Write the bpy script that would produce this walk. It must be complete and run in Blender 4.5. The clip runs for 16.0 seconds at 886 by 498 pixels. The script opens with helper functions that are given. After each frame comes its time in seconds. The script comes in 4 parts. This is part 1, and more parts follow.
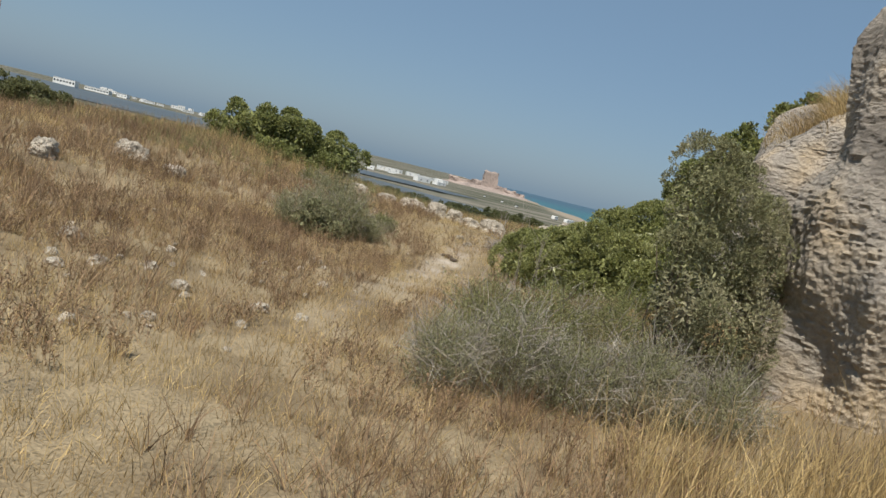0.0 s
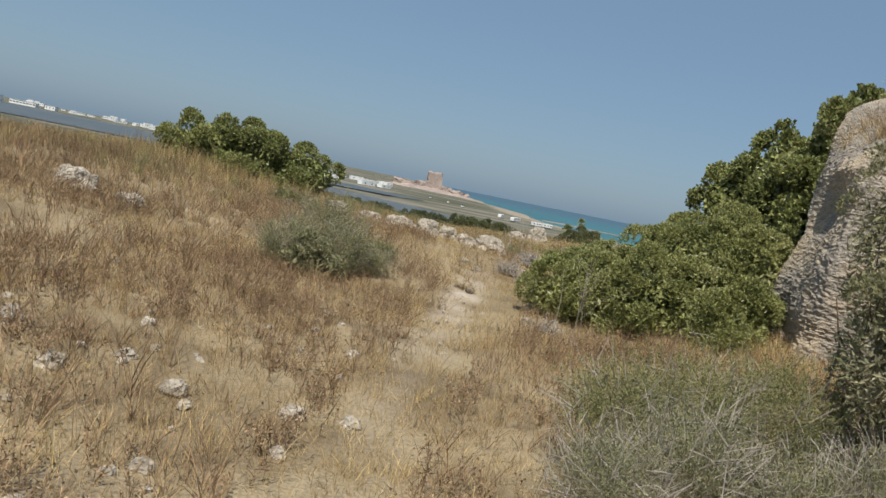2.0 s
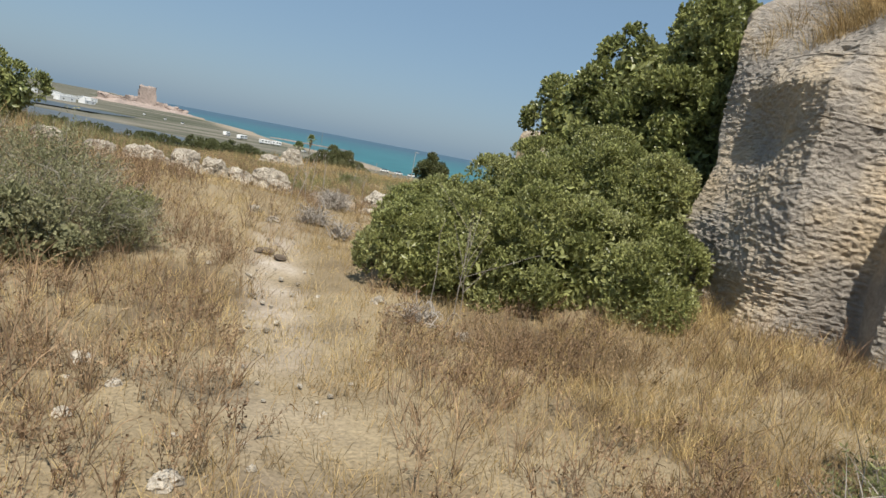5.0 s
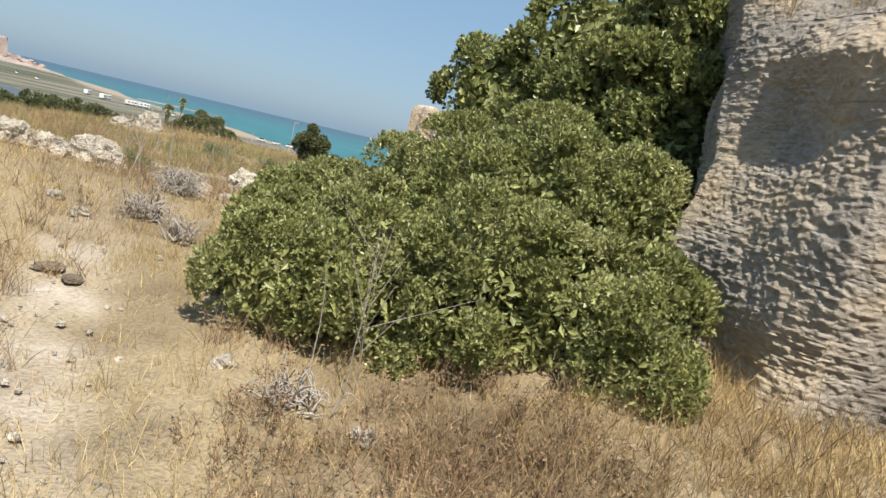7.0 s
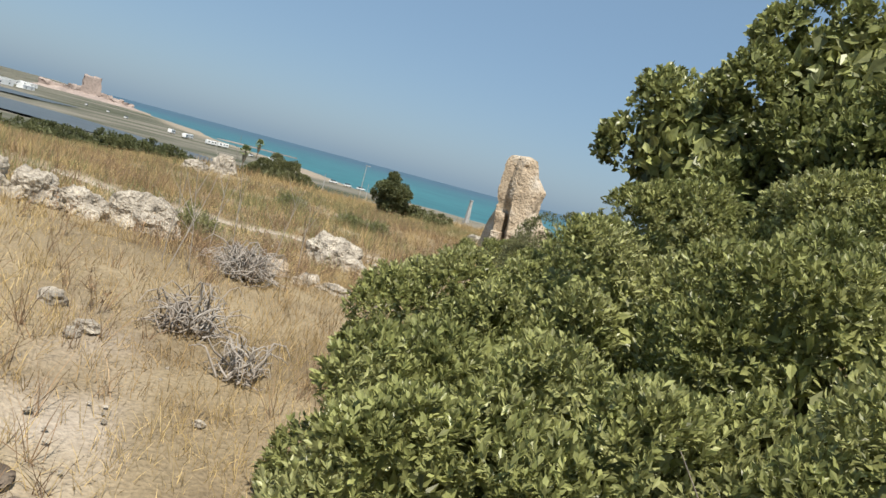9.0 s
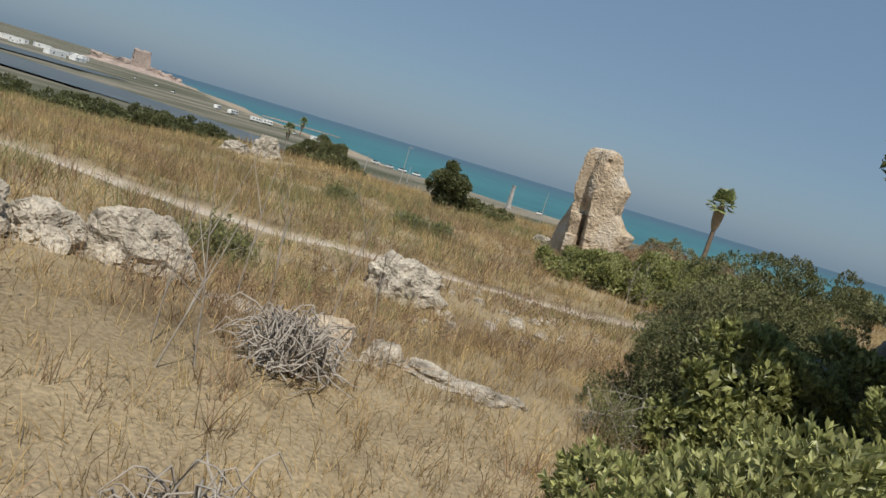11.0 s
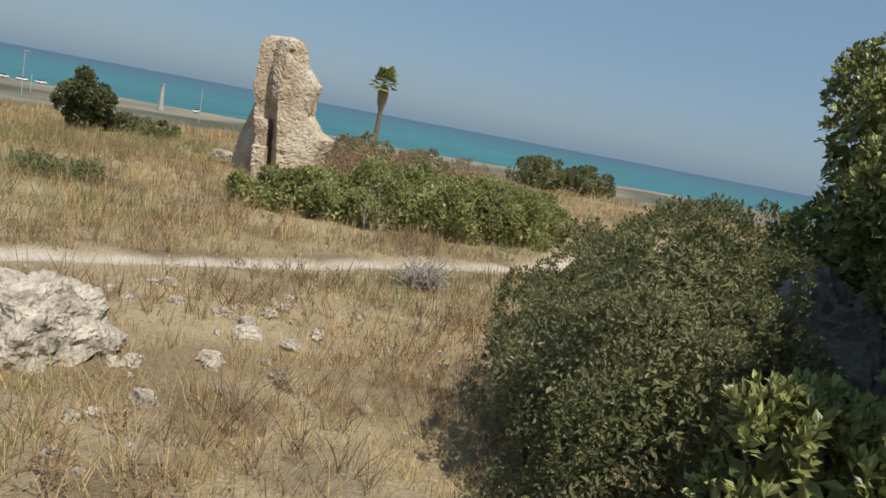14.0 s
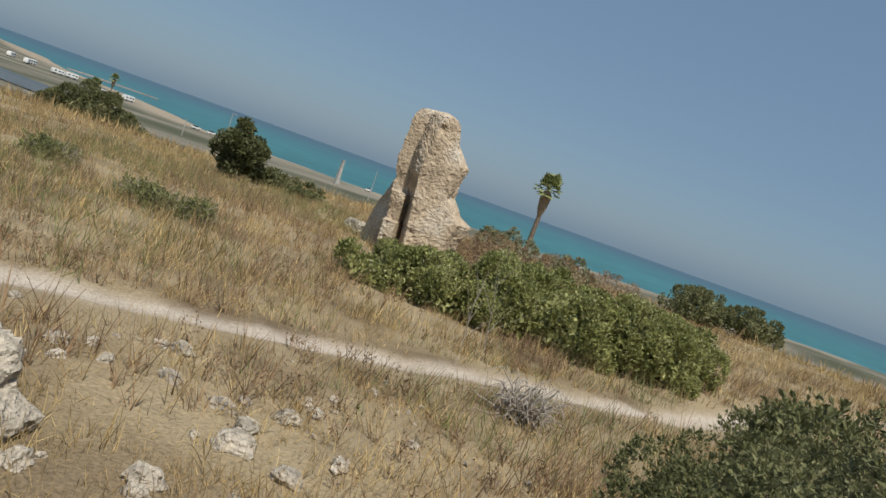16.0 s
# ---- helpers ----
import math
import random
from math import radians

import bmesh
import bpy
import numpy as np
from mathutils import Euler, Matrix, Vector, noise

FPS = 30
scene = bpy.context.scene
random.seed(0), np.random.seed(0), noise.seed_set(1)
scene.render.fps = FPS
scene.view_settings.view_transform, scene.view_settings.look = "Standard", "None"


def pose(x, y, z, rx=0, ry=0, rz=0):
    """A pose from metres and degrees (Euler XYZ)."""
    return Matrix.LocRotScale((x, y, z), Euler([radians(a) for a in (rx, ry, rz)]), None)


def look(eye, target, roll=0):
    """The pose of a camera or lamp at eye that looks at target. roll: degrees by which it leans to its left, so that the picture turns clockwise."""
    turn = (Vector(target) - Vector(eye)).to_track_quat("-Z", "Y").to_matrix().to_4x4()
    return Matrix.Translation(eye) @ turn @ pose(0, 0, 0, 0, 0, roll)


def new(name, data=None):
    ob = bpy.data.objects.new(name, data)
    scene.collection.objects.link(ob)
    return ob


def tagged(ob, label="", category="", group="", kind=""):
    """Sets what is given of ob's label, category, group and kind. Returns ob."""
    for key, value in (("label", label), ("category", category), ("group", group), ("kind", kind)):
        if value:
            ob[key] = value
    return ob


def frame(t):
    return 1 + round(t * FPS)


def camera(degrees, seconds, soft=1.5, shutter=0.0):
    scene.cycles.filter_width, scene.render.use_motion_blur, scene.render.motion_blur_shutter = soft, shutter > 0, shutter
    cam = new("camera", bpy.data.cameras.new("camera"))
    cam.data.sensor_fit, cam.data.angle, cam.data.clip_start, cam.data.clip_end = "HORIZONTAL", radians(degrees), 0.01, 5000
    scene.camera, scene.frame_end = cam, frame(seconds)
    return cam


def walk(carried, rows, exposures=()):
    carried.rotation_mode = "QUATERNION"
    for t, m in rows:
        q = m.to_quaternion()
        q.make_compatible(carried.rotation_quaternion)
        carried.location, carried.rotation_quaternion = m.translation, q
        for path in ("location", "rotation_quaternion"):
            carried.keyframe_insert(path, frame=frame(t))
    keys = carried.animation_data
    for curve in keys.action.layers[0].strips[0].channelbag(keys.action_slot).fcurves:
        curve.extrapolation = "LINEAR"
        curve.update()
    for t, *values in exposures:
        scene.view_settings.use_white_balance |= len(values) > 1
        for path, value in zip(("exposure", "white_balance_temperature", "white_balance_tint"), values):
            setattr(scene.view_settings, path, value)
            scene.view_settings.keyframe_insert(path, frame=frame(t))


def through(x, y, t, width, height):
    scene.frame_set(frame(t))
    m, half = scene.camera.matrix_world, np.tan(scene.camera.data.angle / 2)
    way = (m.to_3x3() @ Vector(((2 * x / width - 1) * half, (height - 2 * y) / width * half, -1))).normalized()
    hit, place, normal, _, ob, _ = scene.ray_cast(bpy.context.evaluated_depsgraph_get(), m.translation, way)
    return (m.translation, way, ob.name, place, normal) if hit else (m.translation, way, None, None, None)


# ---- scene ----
cam = camera(61.4, 16.0)
PATH = [
    (0, (0.053, -0.209, 1.638), (0.102, 1.78, 1.433), 13.7),
    (0.5, (-0.241, 0.312, 1.622), (-0.234, 2.302, 1.424), 13.7),
    (1, (-0.538, 0.764, 1.639), (-0.485, 2.746, 1.373), 15.2),
    (1.5, (-0.778, 1.348, 1.643), (-0.698, 3.342, 1.505), 12.4),
    (2, (-1.024, 1.879, 1.654), (-0.836, 3.863, 1.483), 11.5),
    (2.5, (-1.226, 2.437, 1.611), (-0.989, 4.418, 1.469), 9.9),
    (3, (-1.476, 2.985, 1.548), (-1.105, 4.946, 1.412), 8.2),
    (3.5, (-1.658, 3.507, 1.566), (-1.13, 5.421, 1.319), 8.9),
    (4, (-1.633, 4.164, 1.583), (-1.069, 6.071, 1.376), 9.4),
    (4.5, (-1.583, 4.798, 1.531), (-0.859, 6.656, 1.374), 10.0),
    (4.7, (-1.557, 5.062, 1.538), (-0.746, 6.877, 1.32), 10.0),
    (6.8, (-0.485, 7.569, 1.527), (0.639, 9.201, 1.258), 14.2),
    (7, (-0.407, 7.849, 1.548), (0.769, 9.448, 1.298), 13.3),
    (7.5, (-0.166, 8.57, 1.513), (1.032, 10.152, 1.261), 14.1),
    (8, (0.058, 9.295, 1.525), (1.182, 10.939, 1.332), 13.0),
    (8.5, (0.218, 9.961, 1.572), (1.308, 11.628, 1.388), 15.3),
    (9, (0.386, 10.686, 1.607), (1.402, 12.399, 1.431), 14.9),
    (9.5, (0.459, 11.428, 1.588), (1.404, 13.17, 1.321), 18.3),
    (9.7, (0.503, 11.694, 1.572), (1.433, 13.447, 1.32), 18.0),
    (11.8, (1.428, 14.583, 1.695), (2.413, 16.306, 1.446), 15.1),
    (12, (1.52, 14.836, 1.644), (2.562, 16.528, 1.416), 15.6),
    (12.5, (1.736, 15.364, 1.637), (2.803, 17.039, 1.402), 10.5),
    (13, (1.925, 15.926, 1.629), (3.164, 17.483, 1.428), 9.6),
    (13.5, (2.168, 16.246, 1.654), (3.588, 17.629, 1.386), 8.8),
    (14, (2.506, 16.411, 1.76), (4.106, 17.566, 1.434), 10.8),
    (14.5, (2.894, 16.602, 1.766), (4.515, 17.747, 1.518), 17.0),
    (15, (3.423, 16.881, 1.691), (4.836, 18.277, 1.459), 18.4),
    (15.5, (3.798, 17.156, 1.603), (5.135, 18.634, 1.439), 17.4),
    (16, (4.134, 17.371, 1.599), (5.449, 18.869, 1.434), 19.8),
]
walk(cam, [(t, look(eye, target, roll)) for t, eye, target, roll in PATH],
     [(0, -0.1), (2.5, -0.05), (4.7, 0.05), (6.8, 0.36), (7.5, 0.5), (8.1, 0.5), (9.0, 0.22), (9.6, -0.08), (11.8, -0.25), (12.6, -0.22), (14.4, -0.02), (15.2, -0.14), (16, -0.25)])

# ---- sky, sun ----
SUN_AZ, SUN_EL = 199.0, 58.0          # degrees clockwise from +y, degrees up
world = bpy.data.worlds.new("sky")
scene.world = world
world.use_nodes = True
wn, wl = world.node_tree.nodes, world.node_tree.links
sky = wn.new("ShaderNodeTexSky")
sky.sky_type, sky.sun_disc = "NISHITA", False
sky.sun_elevation, sky.sun_rotation = radians(SUN_EL), radians(SUN_AZ)
sky.altitude, sky.air_density, sky.dust_density, sky.ozone_density = 0, 1.0, 1.2, 2.5
haze = wn.new("ShaderNodeMixRGB")          # summer haze over the sea
haze.inputs[0].default_value, haze.inputs[2].default_value = 0.55, (2.8, 4.5, 6.45, 1)
wl.new(sky.outputs[0], haze.inputs[1])
wl.new(haze.outputs[0], wn["Background"].inputs[0])
wn["Background"].inputs[1].default_value = 0.085
sun = new("sun", bpy.data.lights.new("sun", "SUN"))
sun.data.energy, sun.data.angle, sun.data.color = 5.5, radians(0.6), (1.0, 0.95, 0.86)
sd = Vector((math.sin(radians(SUN_AZ)) * math.cos(radians(SUN_EL)), math.cos(radians(SUN_AZ)) * math.cos(radians(SUN_EL)), math.sin(radians(SUN_EL))))
sun.matrix_world = look(sd * 50, (0, 0, 0))

rng = np.random.default_rng(7)

# ---- materials ----
def material(name, colours, scale=4.0, fine=60.0, rough=0.9, bump=0.3, depth=0.01, spec=0.2, metal=0.0, island=0.0, detail=6.0, layers=0.0):
    """Colours are mixed by a coarse noise, then varied by a fine one and from piece to piece."""
    m = bpy.data.materials.new(name)
    m.use_nodes = True
    n, l = m.node_tree.nodes, m.node_tree.links
    b = n["Principled BSDF"]
    b.inputs["Roughness"].default_value, b.inputs["Metallic"].default_value = rough, metal
    b.inputs["Specular IOR Level"].default_value = spec
    geo = n.new("ShaderNodeNewGeometry")
    coarse, grain = n.new("ShaderNodeTexNoise"), n.new("ShaderNodeTexNoise")
    coarse.inputs["Scale"].default_value, coarse.inputs["Detail"].default_value = scale, detail
    grain.inputs["Scale"].default_value, grain.inputs["Detail"].default_value = fine, 4.0
    l.new(geo.outputs["Position"], coarse.inputs["Vector"])
    if layers:                                         # thin worn beds of stone
        beds = n.new("ShaderNodeMapping")
        beds.inputs["Scale"].default_value = (0.6, 0.6, layers / fine * 1.5)
        l.new(geo.outputs["Position"], beds.inputs["Vector"])
        l.new(beds.outputs[0], grain.inputs["Vector"])
        grain.inputs["Detail"].default_value, grain.inputs["Roughness"].default_value = 9.0, 0.65
    else:
        l.new(geo.outputs["Position"], grain.inputs["Vector"])
    ramp = n.new("ShaderNodeValToRGB")
    while len(ramp.color_ramp.elements) < len(colours):
        ramp.color_ramp.elements.new(0.5)
    for i, c in enumerate(colours):
        ramp.color_ramp.elements[i].position = 0.3 + 0.4 * i / max(1, len(colours) - 1)
        ramp.color_ramp.elements[i].color = (*c, 1)
    l.new(coarse.outputs["Fac"], ramp.inputs["Fac"])
    mix = n.new("ShaderNodeMixRGB")
    mix.blend_type = "OVERLAY"
    mix.inputs[0].default_value = 0.55
    l.new(ramp.outputs[0], mix.inputs[1])
    l.new(grain.outputs["Fac"], mix.inputs[2])
    out = mix.outputs[0]
    if island:
        hsv = n.new("ShaderNodeHueSaturation")
        span = n.new("ShaderNodeMapRange")
        span.inputs["To Min"].default_value, span.inputs["To Max"].default_value = 1 - island, 1 + island
        l.new(geo.outputs["Random Per Island"], span.inputs["Value"])
        l.new(span.outputs[0], hsv.inputs["Value"])
        l.new(out, hsv.inputs["Color"])
        out = hsv.outputs[0]
    l.new(out, b.inputs["Base Color"])
    if bump:
        bp = n.new("ShaderNodeBump")
        bp.inputs["Strength"].default_value, bp.inputs["Distance"].default_value = bump, depth
        l.new(grain.outputs["Fac"], bp.inputs["Height"])
        l.new(bp.outputs[0], b.inputs["Normal"])
    return m

def leaf_material(name, colours, scale, island, rough=0.45, through=0.25):
    m = material(name, colours, scale, 30.0, rough, 0.0, 0.0, 0.4, 0.0, island)
    m.node_tree.nodes["Principled BSDF"].inputs["Transmission Weight"].default_value = 0.0
    n, l = m.node_tree.nodes, m.node_tree.links
    b, o = n["Principled BSDF"], n["Material Output"]
    tr, mx = n.new("ShaderNodeBsdfTranslucent"), n.new("ShaderNodeMixShader")
    mx.inputs[0].default_value = through
    l.new(b.inputs["Base Color"].links[0].from_socket, tr.inputs["Color"])
    l.new(b.outputs[0], mx.inputs[1])
    l.new(tr.outputs[0], mx.inputs[2])
    l.new(mx.outputs[0], o.inputs["Surface"])
    return m

M = {
    "straw": leaf_material("dry_straw", [(0.205, 0.132, 0.068), (0.375, 0.266, 0.125), (0.51, 0.382, 0.182), (0.30, 0.21, 0.108)], 0.6, 0.55, 0.7, 0.3),
    "rust": leaf_material("rusty_dead_stalks", [(0.168, 0.105, 0.062), (0.268, 0.178, 0.103), (0.352, 0.253, 0.147)], 1.3, 0.55, 0.8, 0.15),
    "greytwig": leaf_material("grey_dead_twigs", [(0.26, 0.22, 0.18), (0.42, 0.38, 0.33)], 3.0, 0.3, 0.85, 0.1),
    "lentisk": leaf_material("lentisk_leaves", [(0.20, 0.215, 0.075), (0.30, 0.31, 0.115), (0.39, 0.39, 0.18)], 1.6, 0.5, 0.38, 0.36),
    "carob": leaf_material("carob_leaves", [(0.17, 0.19, 0.065), (0.33, 0.34, 0.13)], 1.4, 0.5, 0.35, 0.3),
    "dark": leaf_material("dark_evergreen_leaves", [(0.09, 0.10, 0.04), (0.15, 0.16, 0.065)], 1.5, 0.4, 0.55, 0.3),
    "sage": leaf_material("grey_green_leaves", [(0.17, 0.17, 0.085), (0.255, 0.25, 0.13), (0.32, 0.29, 0.185)], 2.0, 0.45, 0.7, 0.25),
    "greensage": leaf_material("yellow_green_leaves", [(0.15, 0.165, 0.06), (0.22, 0.225, 0.09), (0.27, 0.25, 0.12)], 2.0, 0.45, 0.7, 0.3),
    "olive": leaf_material("olive_grey_leaves", [(0.105, 0.115, 0.046), (0.18, 0.185, 0.08), (0.25, 0.245, 0.125)], 1.3, 0.35, 0.65, 0.35),
    "palm": leaf_material("palm_fronds", [(0.17, 0.20, 0.08), (0.28, 0.31, 0.13)], 1.0, 0.3, 0.5, 0.2),
    "bark": material("bark", [(0.10, 0.075, 0.055), (0.20, 0.16, 0.12)], 8.0, 60.0, 0.95, 0.6, 0.02),
    "limestone": material("pale_limestone", [(0.20, 0.175, 0.14), (0.42, 0.37, 0.30), (0.56, 0.50, 0.41)], 6.0, 32.0, 0.95, 1.0, 0.05),
    "ruin": material("weathered_sandstone", [(0.195, 0.172, 0.148), (0.36, 0.317, 0.265), (0.51, 0.40, 0.27)], 1.3, 22.0, 0.95, 1.0, 0.05, layers=15.0),
    "mono": material("golden_sandstone", [(0.25, 0.195, 0.135), (0.43, 0.34, 0.24), (0.49, 0.43, 0.35)], 1.5, 16.0, 0.95, 0.8, 0.05),
    "white": material("white_paint", [(0.70, 0.70, 0.68), (0.80, 0.80, 0.78)], 0.5, 3.0, 0.5, 0.0),
    # reddish stone, greyed in its colour to stand in for distance haze
    "castle": material("hazed_castle_stone", [(0.25, 0.205, 0.18), (0.40, 0.32, 0.275)], 0.06, 0.4, 0.95, 0.0),
    "glass": material("dark_window", [(0.03, 0.04, 0.05), (0.06, 0.07, 0.08)], 1.0, 3.0, 0.1, 0.0, spec=0.5),
    "rubber": material("tyre_rubber", [(0.02, 0.02, 0.02), (0.04, 0.04, 0.04)], 3.0, 9.0, 0.8, 0.0),
    "pond": material("pond_water", [(0.06, 0.07, 0.07), (0.10, 0.105, 0.10)], 0.01, 0.2, 0.4, 0.0, spec=0.4),
    "thatch": material("dead_palm_leaves", [(0.22, 0.17, 0.11), (0.34, 0.27, 0.18)], 3.0, 20.0, 0.9, 0.5, 0.03),
    "red": material("faded_red_paint", [(0.45, 0.10, 0.08), (0.55, 0.16, 0.12)], 0.5, 3.0, 0.6, 0.0),
    "pole": material("grey_pole", [(0.30, 0.29, 0.27), (0.42, 0.40, 0.37)], 1.0, 6.0, 0.7, 0.0),
}

# ---- the lie of the land ----
SEA = -14.0

def step(a, b, v):
    u = np.clip((v - a) / (b - a), 0, 1)
    return u * u * (3 - 2 * u)

def seaward(x, y):
    """Metres beyond the shore line; minus on land."""
    a, b = x - 130 - 10 * np.sin(y / 60), (0.72 * (x - 130) + y - 345) * 0.81 + 9 * np.sin(x / 37)
    return np.minimum(a, b)

def trail_y(x):
    return np.interp(x, [-14, -4, 1, 4, 7, 8.5, 9.6, 11, 13, 24], [26.2, 24.6, 23.6, 23.15, 22.98, 22.92, 22.75, 22.38, 22.1, 22.6])

def foot_x(y):
    return -0.95 + 0.115 * (y - 5) + 0.0075 * np.clip(y - 5, 0, 20) ** 2

def land(x, y):
    """Height of the ground."""
    x, y = np.asarray(x, float), np.asarray(y, float)
    r = np.hypot(x - 4, y - 16)
    z = -0.03 + 0.25 * np.exp(-((x - 0.6) ** 2 / 9 + (y - 16.8) ** 2 / 5)) - 0.16 * step(17, 21, y) * step(-4, 2, x)
    z = z + 0.55 * step(-1.5, -8, x) * np.exp(-((y - 14) / 14) ** 2) + 0.75 * np.exp(-((x + 5) ** 2 / 60 + (y - 22) ** 2 / 40))
    z = z + 0.5 * step(1.8, 4.6, x) * step(2, 5, y) * step(16.5, 13, y)
    z = z - 12.4 * step(20, 165, r) + 0.35 * step(12, 30, x) * step(60, 40, r)
    z = z - 0.9 * step(25, 46, r) * step(150, 70, r) * step(22, 30, y)
    z = z - 0.55 * step(15, 30, r) * step(9, 0, x) * step(24, 32, y)
    z = z + 0.05 * np.sin(0.9 * x + 0.4 * y) * np.sin(0.7 * y - 0.3 * x) * step(80, 20, r)
    s = seaward(x, y)
    return z - 3.2 * step(-12, 60, s) * step(100, 150, r)

def height(x, y):
    return float(land(x, y))

# ---- mesh helpers ----
def mesh_object(name, v, faces, mat, parent=None, smooth=False):
    """faces: an array of equal faces, or a list of such arrays."""
    v = np.asarray(v, np.float32).reshape(-1, 3)
    groups = faces if isinstance(faces, list) and isinstance(faces[0], np.ndarray) else [faces]
    groups = [np.asarray(g, np.int32) for g in groups if len(g)]
    me = bpy.data.meshes.new(name)
    loops = np.concatenate([g.ravel() for g in groups])
    sizes = np.concatenate([np.full(len(g), g.shape[1], np.int32) for g in groups])
    me.vertices.add(len(v))
    me.vertices.foreach_set("co", v.ravel())
    me.loops.add(len(loops))
    me.loops.foreach_set("vertex_index", loops)
    me.polygons.add(len(sizes))
    me.polygons.foreach_set("loop_start", np.concatenate([[0], np.cumsum(sizes)[:-1]]).astype(np.int32))
    me.polygons.foreach_set("use_smooth", np.full(len(sizes), smooth))
    me.update(calc_edges=True)
    me.materials.append(mat)
    ob = new(name, me)
    if parent:
        ob.parent = parent
    return ob

def part(name, bm, mat, parent, label=""):
    me = bpy.data.meshes.new(name)
    bm.to_mesh(me)
    bm.free()
    me.materials.append(mat)
    ob = new(name, me)
    ob.parent = parent
    if label:
        ob["label"] = label
    return ob

def thing(name, at, label, category, group="", kind=""):
    ob = new(name)
    ob.location = at
    return tagged(ob, label, category, group, kind)

def unit(a):
    return a / np.maximum(np.linalg.norm(a, axis=1, keepdims=True), 1e-9)

def leaf_quads(c, ax, nm, length, width):
    """Pointed leaves at c, along ax, facing nm."""
    ax = unit(ax)
    side = unit(np.cross(ax, nm))
    nm = np.cross(side, ax)
    L, W = length[:, None], width[:, None]
    v = np.stack([c - ax * L * 0.5, c + side * W * 0.5 + nm * W * 0.15 + ax * L * 0.1, c + ax * L * 0.5, c - side * W * 0.5 + nm * W * 0.15 + ax * L * 0.1], 1)
    return v.reshape(-1, 3), np.arange(len(c) * 4).reshape(-1, 4)

def blades(base, lean, length, width, curl=0.35):
    """Blades of grass: a quad and a tip each."""
    n = len(base)
    side = unit(np.cross(lean, rng.normal(size=(n, 3))))
    L, W = length[:, None], width[:, None]
    up = unit(lean)
    out = up.copy()
    out[:, 2] -= curl
    out = unit(out)
    mid, tip = base + up * L * 0.55, base + up * L * 0.55 + out * L * 0.5
    v = np.stack([base - side * W * 0.5, base + side * W * 0.5, mid + side * W * 0.4, mid - side * W * 0.4, tip], 1)
    k = np.arange(n)[:, None] * 5
    return v.reshape(-1, 3), [k + [0, 1, 2, 3], k + [3, 2, 4]]

def tube(points, radii, sides=5):
    """A tapered limb through points."""
    p = np.asarray(points, float)
    d = np.gradient(p, axis=0)
    d = unit(d)
    ref = np.where(np.abs(d[:, 2:3]) > 0.9, [[1.0, 0, 0]], [[0, 0, 1.0]])
    u = unit(np.cross(d, ref))
    w = np.cross(d, u)
    a = np.linspace(0, 2 * np.pi, sides, endpoint=False)
    ring = p[:, None] + np.asarray(radii)[:, None, None] * (u[:, None] * np.cos(a)[None, :, None] + w[:, None] * np.sin(a)[None, :, None])
    n = len(p)
    i, j = np.meshgrid(np.arange(n - 1), np.arange(sides), indexing="ij")
    q = np.stack([i * sides + j, i * sides + (j + 1) % sides, (i + 1) * sides + (j + 1) % sides, (i + 1) * sides + j], -1).reshape(-1, 4)
    return ring.reshape(-1, 3), q

def join(pieces):
    vs, fs, k = [], [], 0
    for v, f in pieces:
        vs.append(v)
        fs.append(np.asarray(f) + k)
        k += len(v)
    return np.concatenate(vs), np.concatenate(fs)

# ---- plants ----
def lobe_clumps(lobes, clump):
    """Rounded heads of foliage over the skin of the lobes: centres, ways out and radii."""
    area = np.array([(a * b + b * c + a * c) for a, b, c in lobes[:, 3:]])
    n = max(12, int(area.sum() / (clump * clump) * 0.8))
    idx = rng.choice(len(lobes), n, p=area / area.sum())
    d = unit(rng.normal(size=(n, 3)))
    d[:, 2] = np.where(d[:, 2] < -0.5, -d[:, 2], d[:, 2])
    lump = np.array([noise.noise(Vector(lobes[k, :3] * 3 + v * 2.2)) for k, v in zip(idx, d)])
    centre = lobes[idx, :3] + d * lobes[idx, 3:] * (0.80 + 0.2 * lump + 0.06 * np.clip(rng.normal(size=n), -2, 1.2))[:, None]
    inside = np.zeros(n, bool)
    for lb in lobes:
        inside |= np.linalg.norm((centre - lb[:3]) / lb[3:], axis=1) < 0.64
    ok = ~inside & (centre[:, 2] > land(centre[:, 0], centre[:, 1]) - 0.05)
    return centre[ok], d[ok], clump * (0.5 + 0.75 * rng.random(ok.sum()))

